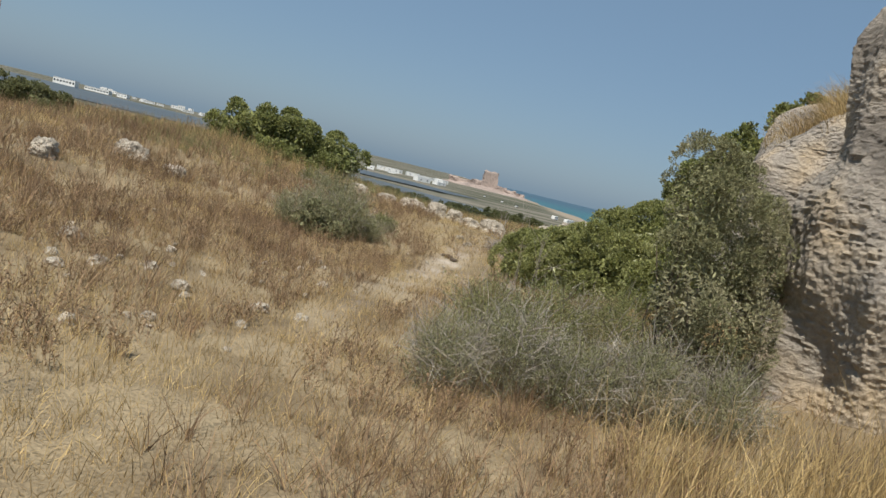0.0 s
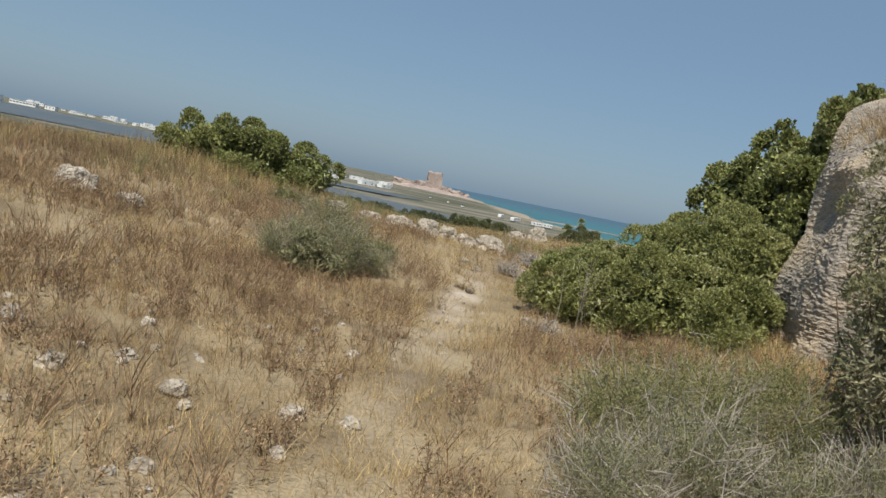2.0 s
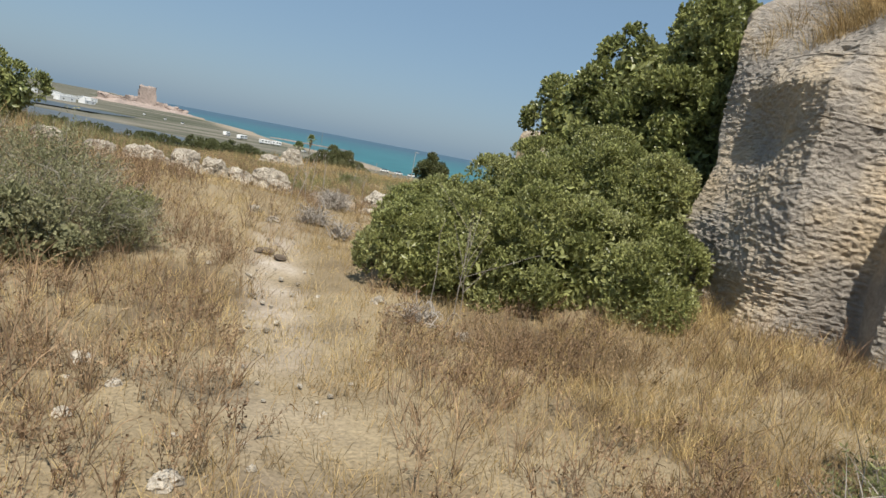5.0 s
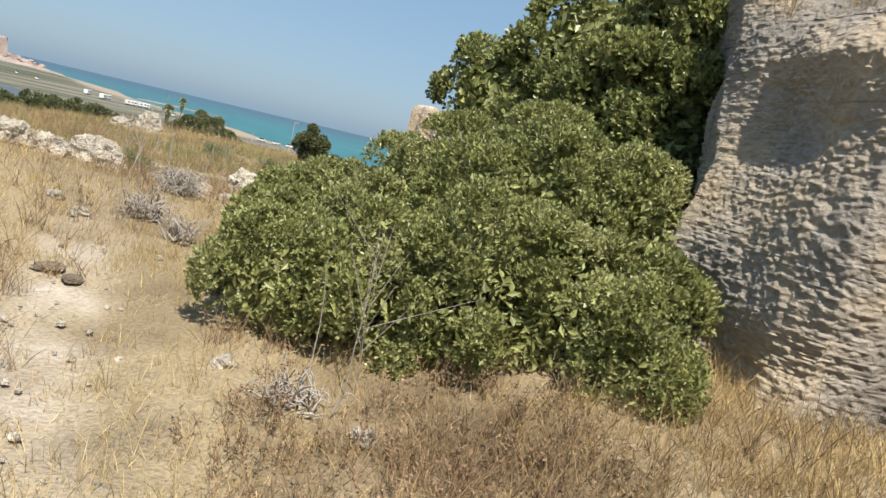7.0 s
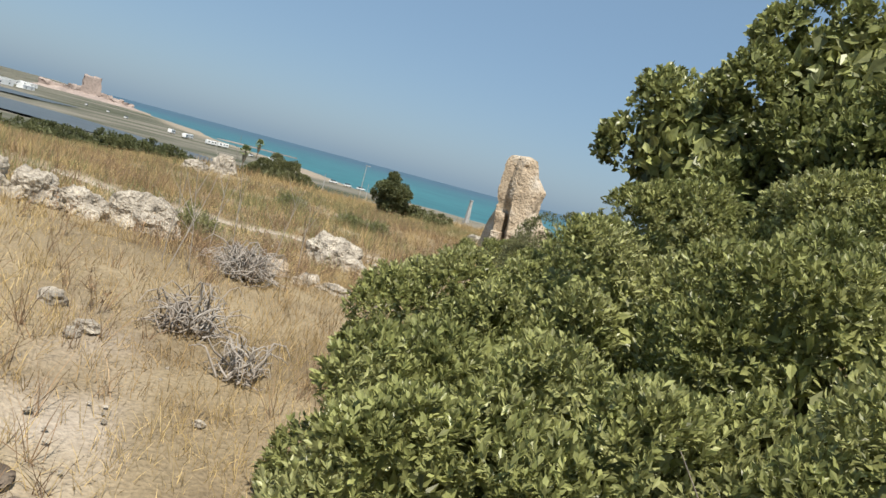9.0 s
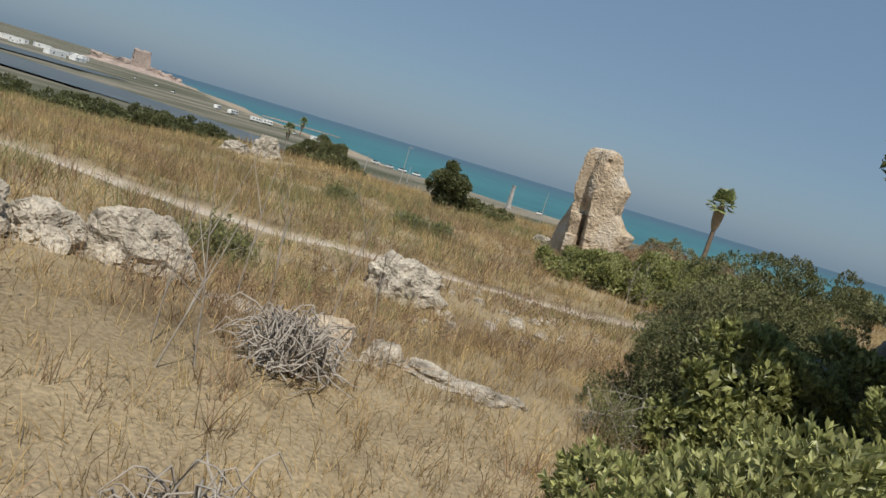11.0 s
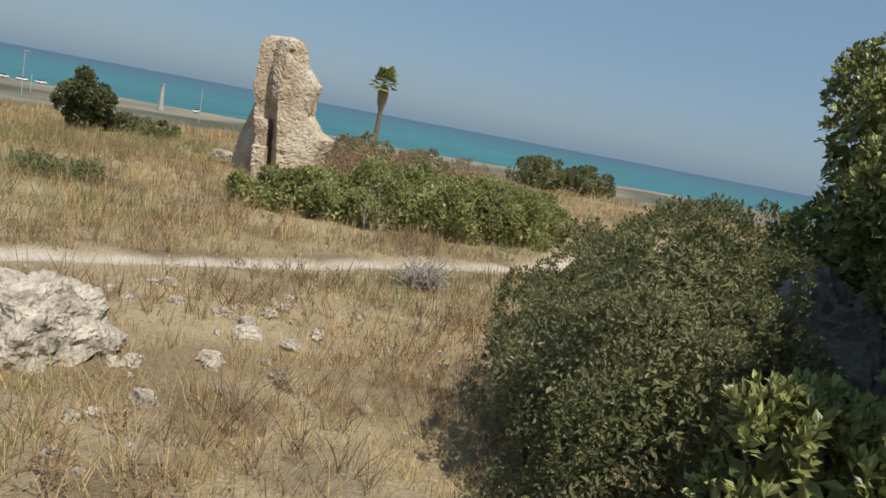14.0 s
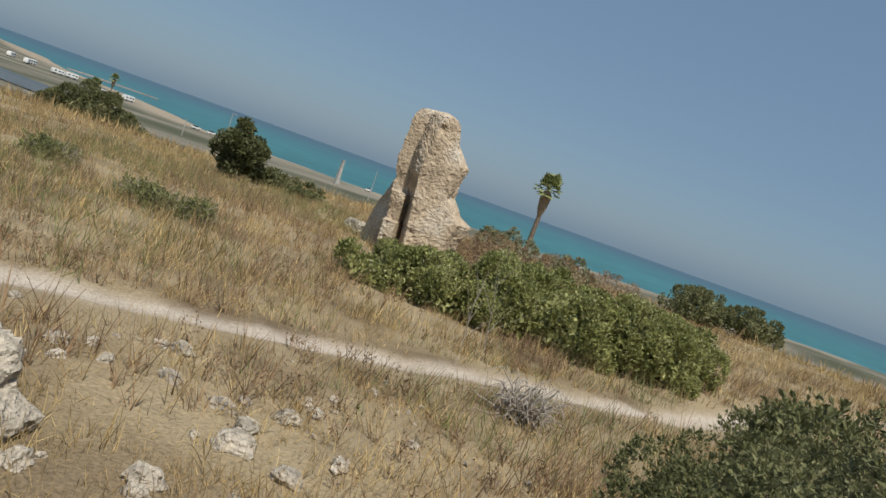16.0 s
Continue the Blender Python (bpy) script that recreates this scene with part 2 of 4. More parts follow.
def bush(name, lobes, leaves, size, mat, label, category="bush", slim=0.45, stems=9, clump=0.2, group="", fill=0.2, bare=0.0, whorl=11):
    """lobes: (x, y, z, rx, ry, rz) in the world. Twig ends with whorls of leaves cover rounded heads on the lobes; larger leaves close the inside; stems run up to the lobes."""
    lobes = np.asarray(lobes, float)
    cx, cy = lobes[:, 0].mean(), lobes[:, 1].mean()
    base = np.array([cx, cy, height(cx, cy)])
    ob = thing(name, base, label, category, group)
    centre, d, rad = lobe_clumps(lobes, clump)
    n = len(centre)
    tips = int(leaves * (1 - fill) / whorl * 1.5)
    k = rng.choice(n, tips, p=rad ** 2 / (rad ** 2).sum())
    w = unit(rng.normal(size=(tips, 3)) + d[k] * 1.1 + [0, 0, 0.45])
    tip = centre[k] + w * (rad[k] * (0.86 + 0.22 * rng.random(tips)))[:, None]
    hidden = np.zeros(tips, bool)
    for c, r in zip(centre, rad):                      # no twig ends inside another head
        hidden |= np.einsum("ij,ij->i", tip - c, tip - c) < (0.74 * r) ** 2
    tip, w = tip[~hidden], w[~hidden]
    tips = len(tip)
    way = unit(w * 0.9 + 0.45 * rng.normal(size=(tips, 3)) + [0, 0, 0.55])
    m = int(leaves * (1 - fill))
    k = rng.integers(0, tips, m)
    radial = unit(np.cross(way[k], rng.normal(size=(m, 3))))
    back = rng.random(m) ** 1.5
    spread = 0.35 + 0.75 * back
    ax = unit(way[k] + radial * spread[:, None] * 1.5)
    c = tip[k] - way[k] * (back * size * 2.3)[:, None] + ax * size * 0.45
    nm = unit(way[k] * 1.0 - radial * 0.25 + 0.35 * rng.normal(size=(m, 3)))
    area = np.array([(a * b + b * c_ + a * c_) for a, b, c_ in lobes[:, 3:]])
    q = leaves - m                                     # inner leaves close the crown
    k = rng.choice(len(lobes), q, p=area / area.sum())
    w = unit(rng.normal(size=(q, 3)))
    c = np.concatenate([c, lobes[k, :3] + w * lobes[k, 3:] * (0.45 + 0.34 * rng.random(q))[:, None]])
    ax = np.concatenate([ax, unit(rng.normal(size=(q, 3)))])
    nm = np.concatenate([nm, unit(w + 0.5 * rng.normal(size=(q, 3)))])
    L = size * (0.7 + 0.6 * rng.random(leaves))
    L[m:] *= 2.2
    low = land(c[:, 0], c[:, 1]) + 0.02
    c[:, 2] = np.where(c[:, 2] < low, low + 0.25 * rng.random(len(c)) ** 1.3, c[:, 2])
    v, f = leaf_quads(c, ax, nm, L, L * slim)
    mesh_object("crown", v - base, f, mat, ob)
    for i in range(stems):
        lb = lobes[i % len(lobes)]
        top = lb[:3] + rng.normal(size=3) * lb[3:] * (0.3 + bare)
        foot = np.array([lb[0] * 0.75 + cx * 0.25 + rng.normal() * 0.12, lb[1] * 0.75 + cy * 0.25 + rng.normal() * 0.12, 0])
        foot[2] = height(foot[0], foot[1]) - 0.03
        t = np.linspace(0, 1, 5)[:, None]
        line = foot + (top - foot) * t + rng.normal(size=(5, 3)) * 0.06 * t * (1 - t) * 4
        r = 0.010 + 0.012 * lb[5]
        v, f = tube(line, r * (1 - 0.75 * t[:, 0]))
        mesh_object("stem", v - base, f, M["bark"], ob, True)
    return ob

def broom_shrub(name, lobes, leaves, size, mat, label, group="", dry=0.45, stems=30):
    """A dry wiry shrub: thin sprays rise from the foot of each lobe, tiny leaves on their upper ends, bare grey twigs low down."""
    lobes = np.asarray(lobes, float)
    cx, cy = lobes[:, 0].mean(), lobes[:, 1].mean()
    base = np.array([cx, cy, height(cx, cy)])
    ob = thing(name, base, label, "shrub", group)
    area = lobes[:, 3] * lobes[:, 4]
    per = 26
    n = leaves // per
    k = rng.choice(len(lobes), n, p=area / area.sum())
    lb = lobes[k]
    w = unit(rng.normal(size=(n, 3)) * [1, 1, 0.8] + [0, 0, 0.45])
    lump = np.array([noise.noise(Vector(a[:3] * 3 + b * 3)) for a, b in zip(lb, w)])
    end = lb[:, :3] + w * lb[:, 3:] * (0.8 + 0.35 * lump + 0.12 * rng.normal(size=n))[:, None]
    end[:, 2] = np.maximum(end[:, 2], land(end[:, 0], end[:, 1]) + 0.08)
    way = unit(w * 0.75 + [0, 0, 0.6] + 0.38 * rng.normal(size=(n, 3)))
    spray = 0.20 + 0.16 * rng.random(n)
    kk = np.repeat(np.arange(n), per)
    m = len(kk)
    u = rng.random(m) ** 0.8
    c = end[kk] - way[kk] * (u * spray[kk])[:, None] + rng.normal(size=(m, 3)) * (0.006 + 0.03 * u)[:, None]
    ax = unit(way[kk] + 0.7 * rng.normal(size=(m, 3)))
    L = size * (0.6 + 0.8 * rng.random(m))
    v, f = leaf_quads(c, ax, unit(rng.normal(size=(m, 3)) + [0, 0, 0.4]), L, L * 0.24)
    mesh_object("crown", v - base, f, mat, ob)
    t = int(n * dry) + 200                             # fine bare twigs, mostly in the lower half
    k = rng.choice(len(lobes), t, p=area / area.sum())
    lb = lobes[k]
    w = unit(rng.normal(size=(t, 3)) * [1, 1, 0.5] + [0, 0, 0.25])
    tip = lb[:, :3] + w * lb[:, 3:] * (0.55 + 0.5 * rng.random(t))[:, None]
    tip[:, 2] = np.maximum(tip[:, 2], land(tip[:, 0], tip[:, 1]) + 0.05)
    lean = unit(w * 0.9 + [0, 0, 0.5] + 0.5 * rng.normal(size=(t, 3)))
    reach = 0.12 + 0.22 * rng.random(t)
    v, f = blades(tip - lean * reach[:, None] * 0.6, lean, reach, 0.003 + 0.003 * rng.random(t), 0.15)
    mesh_object("dry_growth", v - base, f, M["greytwig"], ob)["label"] = "bare grey twiggy growth"
    for i in range(stems):
        lb = lobes[i % len(lobes)]
        top = lb[:3] + rng.normal(size=3) * lb[3:] * 0.45
        foot = np.array([lb[0] + rng.normal() * 0.1, lb[1] + rng.normal() * 0.1, 0])
        foot[2] = height(foot[0], foot[1]) - 0.03
        tt = np.linspace(0, 1, 5)[:, None]
        line = foot + (top - foot) * tt + rng.normal(size=(5, 3)) * 0.05 * tt * (1 - tt) * 4
        v, f = tube(line, (0.005 + 0.004 * lb[5]) * (1 - 0.75 * tt[:, 0]), 4)
        mesh_object("stem", v - base, f, M["greytwig"], ob, True)
    return ob

def rock(name, at, size, mat, label, seed=0, cuts=4, rough=0.28, turn=0.0, category="rock", group="", strata=0.0, sink=0.5):
    """A broken stone: a sphere cut by noise into facets, part of it in the ground."""
    bm = bmesh.new()
    bmesh.ops.create_icosphere(bm, subdivisions=cuts, radius=1.0)
    off = Vector((seed * 3.1, seed * 1.7, seed * 2.3))
    for v in bm.verts:
        p = v.co.copy()
        p = Vector([math.copysign(abs(a) ** 0.72, a) for a in p])
        k = 1 + rough * noise.noise(p * 1.3 + off) + rough * 0.6 * noise.noise(p * 3.1 + off) + rough * 0.5 * (abs(noise.noise(p * 5.5 + off)) - 0.2) + rough * 0.35 * (abs(noise.noise(p * 12 + off)) - 0.2)
        if strata:
            k += strata * noise.noise(Vector((p.x * 2, p.y * 2, p.z * 14)) + off)
        v.co = p * k
    x, y = at[0], at[1]
    z = height(x, y) + size[2] * (1 - sink)
    lo, hi = [min(v.co[a] for v in bm.verts) for a in range(3)], [max(v.co[a] for v in bm.verts) for a in range(3)]
    for v in bm.verts:
        v.co = Vector([2 * (v.co[a] - lo[a]) / (hi[a] - lo[a]) - 1 for a in range(3)])
        v.co.x *= 1 - 0.22 * v.co.z
        v.co.y *= 1 - 0.22 * v.co.z
    for v in bm.verts:
        v.co = Vector((v.co.x * size[0], v.co.y * size[1], v.co.z * size[2]))
    me = bpy.data.meshes.new(name)
    bm.to_mesh(me)
    bm.free()
    me.materials.append(mat)
    ob = new(name, me)
    ob.matrix_world = pose(x, y, z, 0, 0, turn)
    return tagged(ob, label, category, group)

# ---- ground and sea ----
def spacing(lo, hi, step_m, far):
    a = list(np.arange(lo, hi, step_m))
    d, v = step_m, hi
    while v < far:
        a.append(v)
        d *= 1.13
        v += d
    a.append(far)
    d, v, b = step_m, lo, []
    while v > -far:
        d *= 1.13
        v -= d
        b.append(v)
    return np.array(b[::-1] + a)

def ground_material():
    m = material("dry_hillside_soil", [(0.13, 0.095, 0.06), (0.23, 0.178, 0.11), (0.32, 0.255, 0.16), (0.20, 0.16, 0.108)], 0.7, 38.0, 0.95, 0.7, 0.03, 0.1)
    n, l = m.node_tree.nodes, m.node_tree.links
    b = n["Principled BSDF"]
    out = b.inputs["Base Color"].links[0].from_socket
    grain = [k for k in n if k.type == "TEX_NOISE"][1]
    for name, colour in (("plain", (0.17, 0.165, 0.12)), ("beach", (0.30, 0.25, 0.19)), ("trail", (0.47, 0.405, 0.335))):
        at = n.new("ShaderNodeAttribute")
        at.attribute_name = name
        tint = n.new("ShaderNodeMixRGB")
        tint.blend_type = "OVERLAY"
        tint.inputs[0].default_value = 0.5
        tint.inputs[1].default_value = (*colour, 1)
        if name == "plain":
            streak, cols = n.new("ShaderNodeTexNoise"), n.new("ShaderNodeValToRGB")
            stretch = n.new("ShaderNodeMapping")
            stretch.inputs["Scale"].default_value = (0.012, 0.03, 0.03)
            stretch.inputs["Rotation"].default_value = (0, 0, radians(25))
            gp = n.new("ShaderNodeNewGeometry")
            l.new(gp.outputs["Position"], stretch.inputs["Vector"])
            l.new(stretch.outputs[0], streak.inputs["Vector"])
            streak.inputs["Scale"].default_value, streak.inputs["Detail"].default_value = 1.0, 7.0
            cols.color_ramp.elements[0].position, cols.color_ramp.elements[0].color = 0.38, (0.075, 0.08, 0.05, 1)
            cols.color_ramp.elements[1].position, cols.color_ramp.elements[1].color = 0.62, (0.21, 0.19, 0.15, 1)
            mid = cols.color_ramp.elements.new(0.5)
            mid.color = (0.13, 0.125, 0.095, 1)
            l.new(streak.outputs["Fac"], cols.inputs["Fac"])
            l.new(cols.outputs[0], tint.inputs[1])
        l.new(grain.outputs["Fac"], tint.inputs[2])
        mx = n.new("ShaderNodeMixRGB")
        l.new(at.outputs["Fac"], mx.inputs[0])
        l.new(out, mx.inputs[1])
        l.new(tint.outputs[0], mx.inputs[2])
        out = mx.outputs[0]
    l.new(out, b.inputs["Base Color"])
    return m

def trail_mask(x, y):
    wide = np.exp(-((y - trail_y(x)) / 0.22) ** 4) * step(-12, 0, x) * step(24, 16, x)
    foot = np.exp(-((x - foot_x(y)) / 0.29) ** 4) * step(4.5, 9, y) * step(16.4, 14.2, y) * (0.2 + 0.45 * step(9.5, 12, y))
    return np.maximum(wide, foot)

gx, gy = spacing(-9, 18, 0.14, 4900), spacing(0, 32, 0.14, 4900)
X, Y = np.meshgrid(gx, gy)
Z = land(X, Y)
fine = step(40, 25, np.hypot(X - 4, Y - 16))
ripple = np.array([noise.noise(Vector((a * 1.7, b * 1.7, 0))) + 0.5 * noise.noise(Vector((a * 5, b * 5, 3))) for a, b in zip(X.ravel(), Y.ravel())]).reshape(X.shape)
tm = trail_mask(X, Y)
tm = np.where(Y < 17.5, tm * np.clip(0.75 + 1.1 * ripple, 0.1, 1.25), tm)      # the footpath is chalky in patches
Z = Z + 0.035 * ripple * fine - 0.04 * tm
nx, ny = len(gx), len(gy)
i, j = np.meshgrid(np.arange(nx - 1), np.arange(ny - 1))
k = (j * nx + i).ravel()
ground = mesh_object("ground", np.stack([X, Y, Z], -1).reshape(-1, 3), np.stack([k, k + 1, k + nx + 1, k + nx], 1), ground_material(), None, True)
tagged(ground, "dry pale earth of a grassy hill above a flat coast", "ground", "", "structure")
R = np.hypot(X - 4, Y - 16)
S = seaward(X, Y)
for name, value in (("plain", step(70, 150, R)), ("beach", step(-18, -8, S) * step(100, 140, R)), ("trail", tm * (0.95 + 0.4 * ripple))):
    a = ground.data.attributes.new(name, "FLOAT", "POINT")
    a.data.foreach_set("value", np.clip(value, 0, 1).astype(np.float32).ravel())

def sea_material():
    """Turquoise over the shallows, darker and greyer further out; horizon haze is mixed into the far colour."""
    m = material("sea_water", [(0.026, 0.12, 0.13), (0.036, 0.165, 0.17)], 0.004, 0.05, 0.4, 0.0, spec=0.2)
    n, l = m.node_tree.nodes, m.node_tree.links
    b = n["Principled BSDF"]
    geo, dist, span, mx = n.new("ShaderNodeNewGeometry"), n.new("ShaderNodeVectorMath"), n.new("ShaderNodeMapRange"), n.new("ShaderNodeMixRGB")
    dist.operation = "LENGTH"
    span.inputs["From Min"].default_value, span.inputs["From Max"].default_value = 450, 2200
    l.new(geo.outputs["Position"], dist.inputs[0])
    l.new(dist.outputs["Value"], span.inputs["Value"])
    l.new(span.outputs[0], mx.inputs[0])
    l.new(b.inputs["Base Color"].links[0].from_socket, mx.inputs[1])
    # far sea colour with the horizon haze painted in
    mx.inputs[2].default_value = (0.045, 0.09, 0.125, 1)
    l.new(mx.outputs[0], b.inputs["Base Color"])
    return m

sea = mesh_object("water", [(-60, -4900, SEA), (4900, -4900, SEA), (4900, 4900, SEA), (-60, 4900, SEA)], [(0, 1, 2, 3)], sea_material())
tagged(sea, "calm turquoise sea reaching the horizon", "sea", "", "structure")

# ---- ruins and rocks ----
def outline(points, n, back=99.0):
    """n points along a closed outline, set wider apart beyond x = back."""
    p = np.asarray(points + [points[0]], float)
    gap = np.linalg.norm(np.diff(p, axis=0), axis=1) * np.where((p[1:, 0] + p[:-1, 0]) / 2 > back, 0.2, 1.0)
    d = np.concatenate([[0], np.cumsum(gap)])
    t = np.linspace(0, d[-1], n, endpoint=False)
    return np.stack([np.interp(t, d, p[:, 0]), np.interp(t, d, p[:, 1])], 1)

def crag(name, section, base, top, n, layers, mat, label, category, lump, strata, pits, flutes, seed, crown=0.25, chunk=0.0, rise=0.0, beds=0.0, back=99.0):
    """A standing mass of rock. section(h): the outline in plan at height h, 0 to 1."""
    vs = []
    off = Vector((seed * 2.7, seed * 1.3, 0))
    c0 = outline(section(0.3), n, back).mean(0)
    for a in range(layers):
        h = a / (layers - 1)
        o = outline(section(h), n, back)
        c = np.mean(section(h), 0)
        shrink = 1.0 if h < 1 - crown else math.sqrt(max(0.0, 1 - ((h - 1 + crown) / crown) ** 2 * 0.93))
        d = unit(o - c)
        for q, w in zip(o, d):
            z = base + (top - base) * h + rise * h * (c0[1] - q[1])
            p = Vector((q[0], q[1], z)) + off
            warp = p + 0.25 * noise.noise_vector(p * 1.7)
            thin = 0.7 - 2 * abs(noise.noise(Vector((warp.x * 1.6, warp.y * 1.6, warp.z * 17)))) + 0.7 * noise.noise(Vector((warp.x * 5, warp.y * 5, warp.z * 34)))
            worn = min(1.0, max(0.0, 0.55 + 1.3 * noise.noise(p * 0.8)))
            k = lump * noise.noise(p * 0.9) + lump * 0.25 * noise.noise(p * 2.2) + strata * worn * thin
            k += pits * (0.4 * noise.noise(p * 7) + 0.7 * noise.noise(p * 15) + 0.7 * noise.noise(p * 29)) - pits * 3 * max(0, noise.noise(p * 5.3) - 0.42) * 3
            if chunk:
                near, cells = noise.voronoi(p * 1.9)
                tip = noise.noise_vector(cells[0] * 7.3)
                k += chunk * (0.25 - 0.6 * near[0] + 1.1 * (p * 1.9 - cells[0]).dot(tip) + 0.45 * noise.noise(cells[0] * 5.1))
            if beds:                                   # thin beds, some proud and some eaten back, broken across
                lay = z / 0.036 + 2.2 * noise.noise(Vector((p.x * 1.1, p.y * 1.1, p.z * 0.8))) + 1.6 * noise.noise(Vector((p.x * 0.3, p.y * 0.3, p.z * 5))) + 0.5 * noise.noise(Vector((p.x * 4, p.y * 4, p.z * 4)))
                row = math.floor(lay)
                crack = noise.noise(Vector((p.x * 4.1, p.y * 4.1, row * 5.7)))
                sharp = max(0.1, 0.4 + 1.3 * noise.noise(Vector((p.x * 1.6, p.y * 1.6, p.z * 2.4 + 9))))
                k += beds * sharp * (1.0 * crack + 0.8 * noise.noise(Vector((p.x * 12, p.y * 12, row * 3.3))) - (0.35 if lay - row < 0.34 else 0))
                k += beds * 0.8 * noise.noise(Vector((p.x * 16, p.y * 16, p.z * 24))) + beds * 0.5 * noise.noise(Vector((p.x * 30, p.y * 30, p.z * 40)))
                hole = noise.noise(Vector((p.x * 4.5, p.y * 4.5, p.z * 8)))
                k -= beds * 3.0 * max(0.0, hole - 0.42)
            k += flutes * noise.noise(Vector((p.x * 2.6, p.y * 2.6, p.z * 0.45)))
            xy = c + (q - c) * shrink + w * k * (0.4 + 0.6 * shrink)
            vs.append((xy[0] - c0[0], xy[1] - c0[1], z + 0.5 * lump * noise.noise(p * 1.4) * h - base))
    i, j = np.meshgrid(np.arange(layers - 1), np.arange(n), indexing="ij")
    q = np.stack([i * n + j, i * n + (j + 1) % n, (i + 1) * n + (j + 1) % n, (i + 1) * n + j], -1).reshape(-1, 4)
    m = len(vs)
    vs.append(tuple(np.mean(vs[-n:], 0)))
    last = (layers - 1) * n
    cap = np.array([(last + k, last + (k + 1) % n, m) for k in range(n)])
    ob = mesh_object(name, vs, [q, cap], mat, None, not (chunk or beds))
    ob.location = (c0[0], c0[1], base)
    return tagged(ob, label, category)

def ruin_section(h):
    foot = 0.24 * max(0, 1 - h / 0.24) ** 2
    back = 0.2 * h + 1.15 * max(0.0, (h - 0.66) / 0.34) ** 1.15      # the upper part leans back
    groove = 0.2 * float(step(0.95, 0.7, h))
    low = 1.2 * float(step(0.44, 0.64, h))                           # the block beside the groove is lower
    return [(4.42 + 0.8 * h * h - foot, 11.3 + 0.55 * h), (4.34 + back - foot, 10.85), (4.24 + back - foot, 10.4), (4.25 + back - foot, 10.08), (4.4 + groove + back, 9.82),
            (4.52 + groove + back, 9.55), (4.5 + back + 0.5 * low, 9.25), (4.56 + back + low, 8.9), (5.0 + back + low, 8.4 + low), (6.8, 8.2 + low), (7.6, 10.0), (7.4, 12.6), (6.4, 13.0), (5.2 + 0.5 * h, 11.9 + 0.7 * h)]

def spur_section(h):
    k = 0.5 * h - 0.25 * h * h                         # it leans out over the shrubs
    return [(3.62 - k, 6.3), (3.8 - k, 5.7), (4.4, 5.3), (5.7, 5.6), (5.7, 6.9), (4.5, 7.1), (3.6 - k, 6.75)]

def pinnacle_section(h):
    hs = [0, 0.29, 0.40, 0.44, 0.53, 0.72, 0.84, 0.95, 1]
    l = np.interp(h, hs, [-1.16, -1.02, -0.9, -0.86, -0.74, -0.58, -0.47, -0.36, -0.28])
    r = np.interp(h, hs, [0.95, 1.08, 1.2, 0.92, 0.66, 0.74, 0.42, 0.26, 0.1])
    g = 0.36 * (1 - step(0.42, 0.70, h))
    f = 1 - 0.55 * h
    low = 0.5 * (h < 0.29) + 0.22 * (0.29 <= h < 0.46)
    mid = np.interp(h, [0, 0.6, 1], [0.04, -0.2, -0.12])
    uv = [(l + 0.5, 1.5 * f), (l, 1.25 * f), (l * 0.6 + mid * 0.4, 0.35 * f), (mid - 0.52, 0.1 * f - low), (mid - 0.24, 0.05 * f - low), (mid - 0.14, -0.35 * f + g), (mid + 0.02, -0.68 * f), (r * 0.75, -0.62 * f), (r, -0.1 * f), (r * 0.8, 0.7 * f)]
    return [(13.75 + 0.749 * u + 0.663 * v, 29.5 - 0.663 * u + 0.749 * v) for u, v in uv]

crag("ruin_wall", ruin_section, 0.2, 4.1, 620, 330, M["ruin"], "tall weathered sandstone ruin wall with worn layers", "ruin", 0.2, 0.004, 0.008, 0.06, 1, 0.1, 0.0, 0.0, 0.02, 5.8)
crag("ruin_wall", spur_section, 0.2, 4.4, 260, 170, M["ruin"], "tall rough sandstone remnant beside grey shrubs", "ruin", 0.28, 0.006, 0.015, 0.1, 4, 0.2, 0.0, 0.0, 0.017, 4.8)
crag("standing_rock", pinnacle_section, -0.45, 2.98, 170, 110, M["mono"], "tall golden sandstone pinnacle standing in dry grass", "rock", 0.07, 0.008, 0.02, 0.03, 6, 0.03, 0.06)
rock("boulder", (4.66, 20.9), (0.46, 0.4, 0.33), M["limestone"], "pitted white limestone boulder in dry grass", 11, 5, 0.3, 20)
rock("shaded_boulder", (7.75, 17.1), (0.6, 0.55, 0.9), M["ruin"], "grey boulder shaded by the evergreen bush", 15, 5, 0.25, 15)
rock("boulder", (2.8, 17.98), (0.24, 0.17, 0.11), M["mono"], "orange sandstone boulder beside a dead shrub", 26, 5, 0.25, 40)
rock("boulder", (1.62, 18.88), (0.42, 0.28, 0.29), M["limestone"], "long grey limestone boulder beside the footpath", 13, 5, 0.3, -10)
rock("dark_stone", (0.5, 13.72), (0.12, 0.09, 0.03), M["bark"], "flat dark brown stone lying on the footpath", 31, 4, 0.25, 20)
rock("dark_stone", (0.62, 13.5), (0.1, 0.07, 0.025), M["bark"], "flat dark brown stone lying on the footpath", 33, 4, 0.25, 70)

